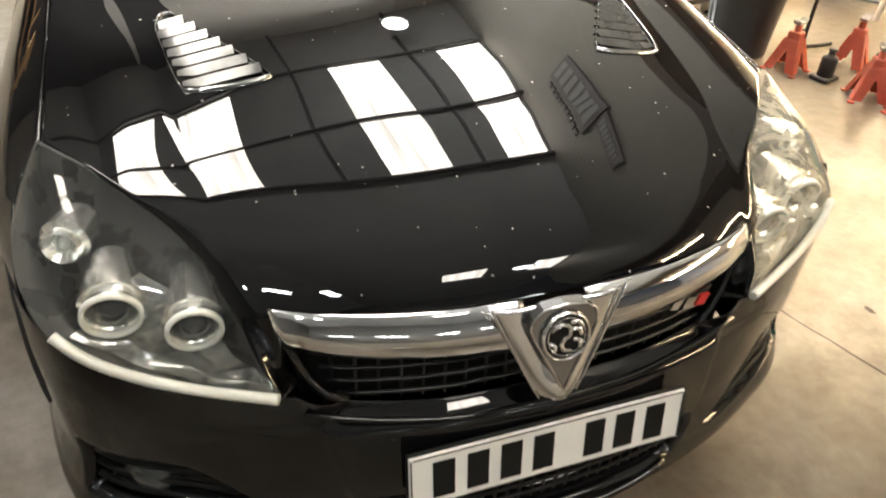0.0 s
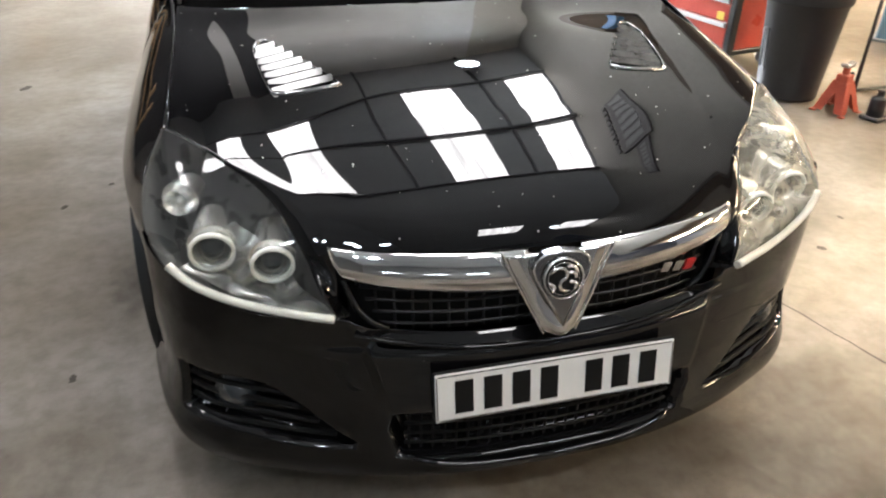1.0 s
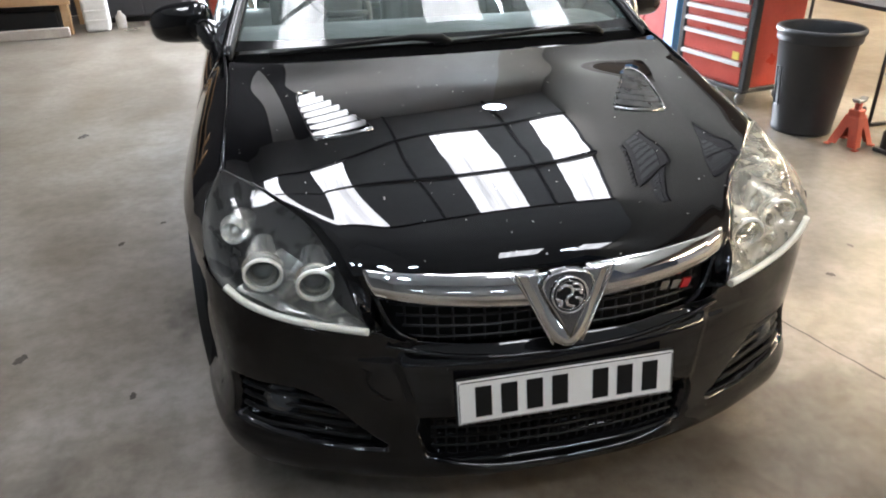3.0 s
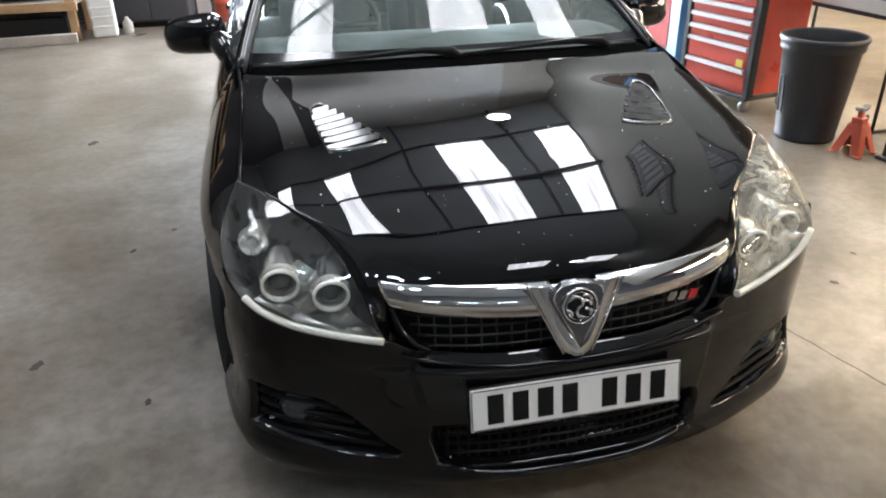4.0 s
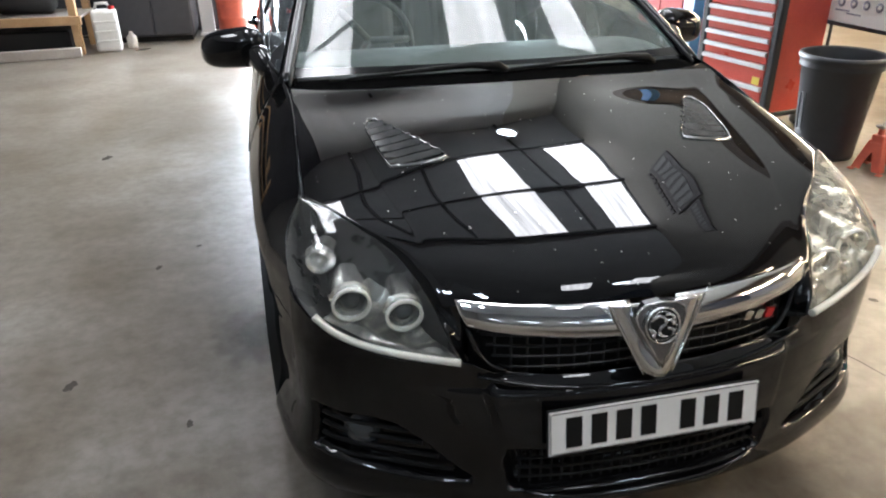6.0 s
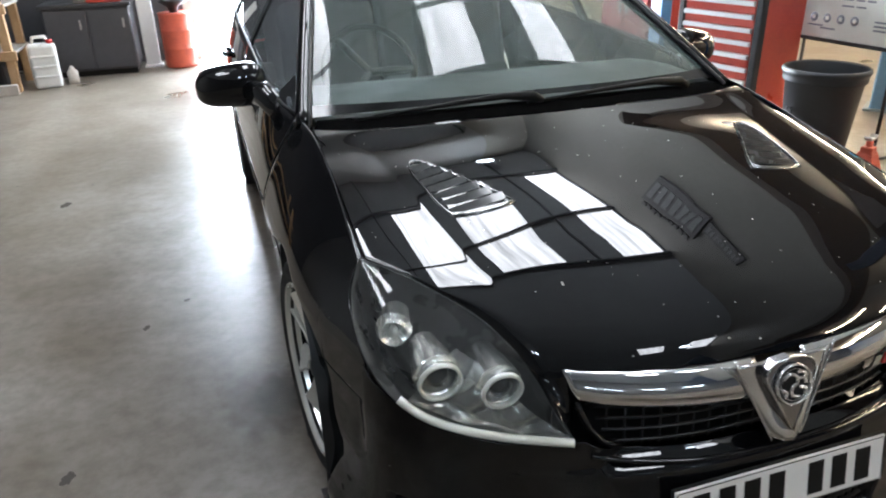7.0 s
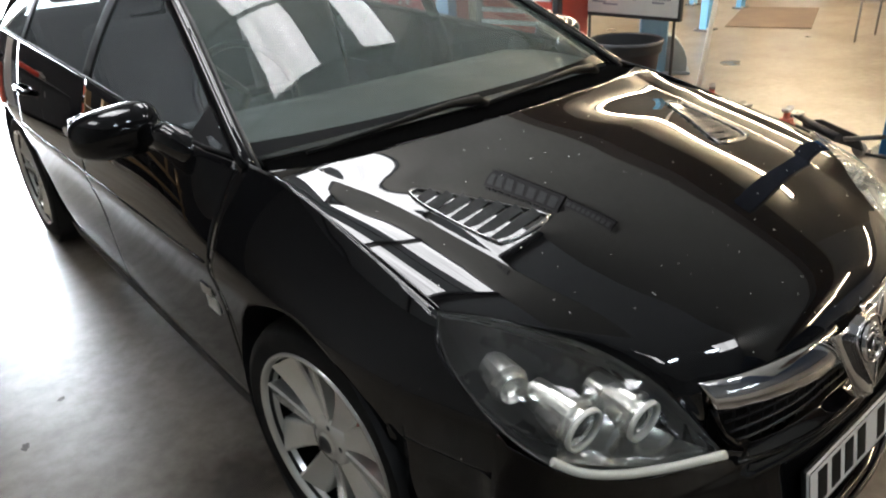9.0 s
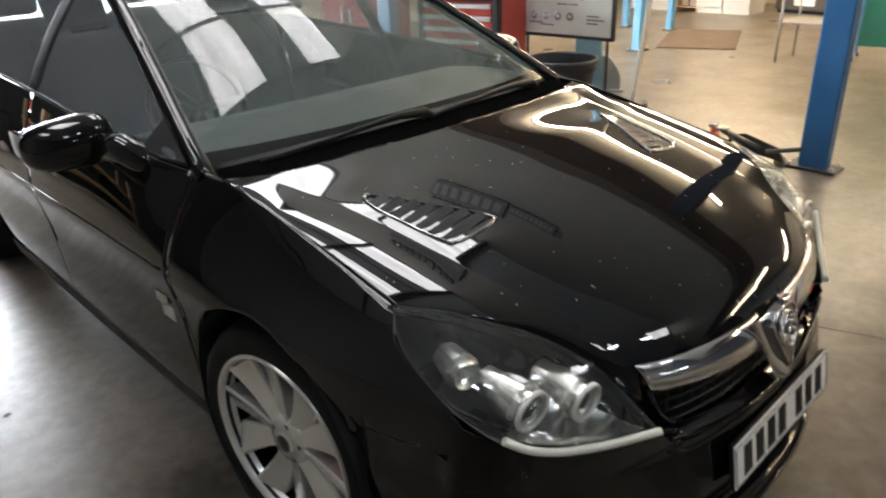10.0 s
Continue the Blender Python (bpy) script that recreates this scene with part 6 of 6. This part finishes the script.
def bay_lamp(x, y, z):
    bl = thing("high_bay_lamp", x, y, z, "round high bay lamp hanging from the roof", "ceiling light", "high bay lamps")
    bm = bmesh.new()
    lathe(bm, [(0.03, 0.35), (0.06, 0.3), (0.10, 0.12), (0.24, 0.0), (0.235, 0.0), (0.09, 0.12)], 36)
    part("reflector", bm, M_STEEL, bl)
    bm = bmesh.new()
    lathe(bm, [(0.0, 0.02), (0.19, 0.02), (0.19, 0.04), (0.0, 0.04)], 28)
    part("lamp_disc", bm, M_BAY, bl, "bright cool white lamp face")
    bm = bmesh.new()
    tube(bm, [(0, 0, 0.3), (0, 0, roof_z(x) - z)], 0.012, 6)
    part("rod", bm, M_STEEL, bl)
    return bl


bay_lamp(2.45, 7.75, 6.2)
for bx_, by_, bz_ in ((2.45, -3.3, 5.9), (-2.1, -3.0, 5.6), (-3.3, -3.0, 5.6)):
    bay_lamp(bx_, by_, bz_)
# made-up fill tubes behind the camera, added to brighten the plate and bumper
for wx_ in (-3.6, -1.2, 1.2, 3.4):
    wl = thing("fill_tube", wx_, Y0, 3.1, "cool white fill tube added on the unseen end wall", "wall light", "wall lights")
    part("back_box", box(bmesh.new(), -0.65, 0.65, 0.0, 0.05, -0.05, 0.05, 0.008), M_WHITE, wl)
    bm = bmesh.new()
    tube(bm, [(-0.6, 0.08, 0), (0.6, 0.08, 0)], 0.026, 10)
    part("tube", bm, M_FILLTUBE, wl, "glowing tube")

sg = thing("service_sign", MEZX, 4.45, 4.5, "long dark sign with pale letter bars on the upper wall", "sign", turn=-90)
part("sign_panel", box(bmesh.new(), 0.0, 1.42, -0.05, -0.002, 0.0, 0.75, 0.01), M_SIGNDARK, sg, "dark sign panel")
part("sign_panel", box(bmesh.new(), 1.45, 2.35, -0.045, -0.002, 0.08, 0.40, 0.01), M_SIGNDARK, sg, "lower dark sign panel")
for k in range(7):
    part("sign_bar", box(bmesh.new(), 0.07 + k * 0.19, 0.20 + k * 0.19, -0.058, -0.048, 0.14, 0.61), M_SIGNGREY, sg, "pale letter bar")
for k in range(9):
    part("sign_line", box(bmesh.new(), 1.50 + k * 0.092, 1.56 + k * 0.092, -0.052, -0.043, 0.16, 0.32), M_SIGNGREY, sg, "pale letter bar")
for k in range(10):
    part("sign_line", box(bmesh.new(), 0.06 + k * 0.13, 0.15 + k * 0.13, -0.03, -0.002, 0.83, 0.93), M_SIGNDARK, sg, "small dark letter bar")

wp = thing("white_panel", -1.55, 8.3, 0, "narrow white panel standing against the wall", "panel")
part("panel_board", box(bmesh.new(), -0.08, 0.08, 0.0, 0.03, 0.0, 1.4, 0.004), M_WHITE, wp)
part("panel_foot", box(bmesh.new(), -0.1, 0.1, -0.05, 0.08, 0.0, 0.03, 0.004), M_WHITE, wp)
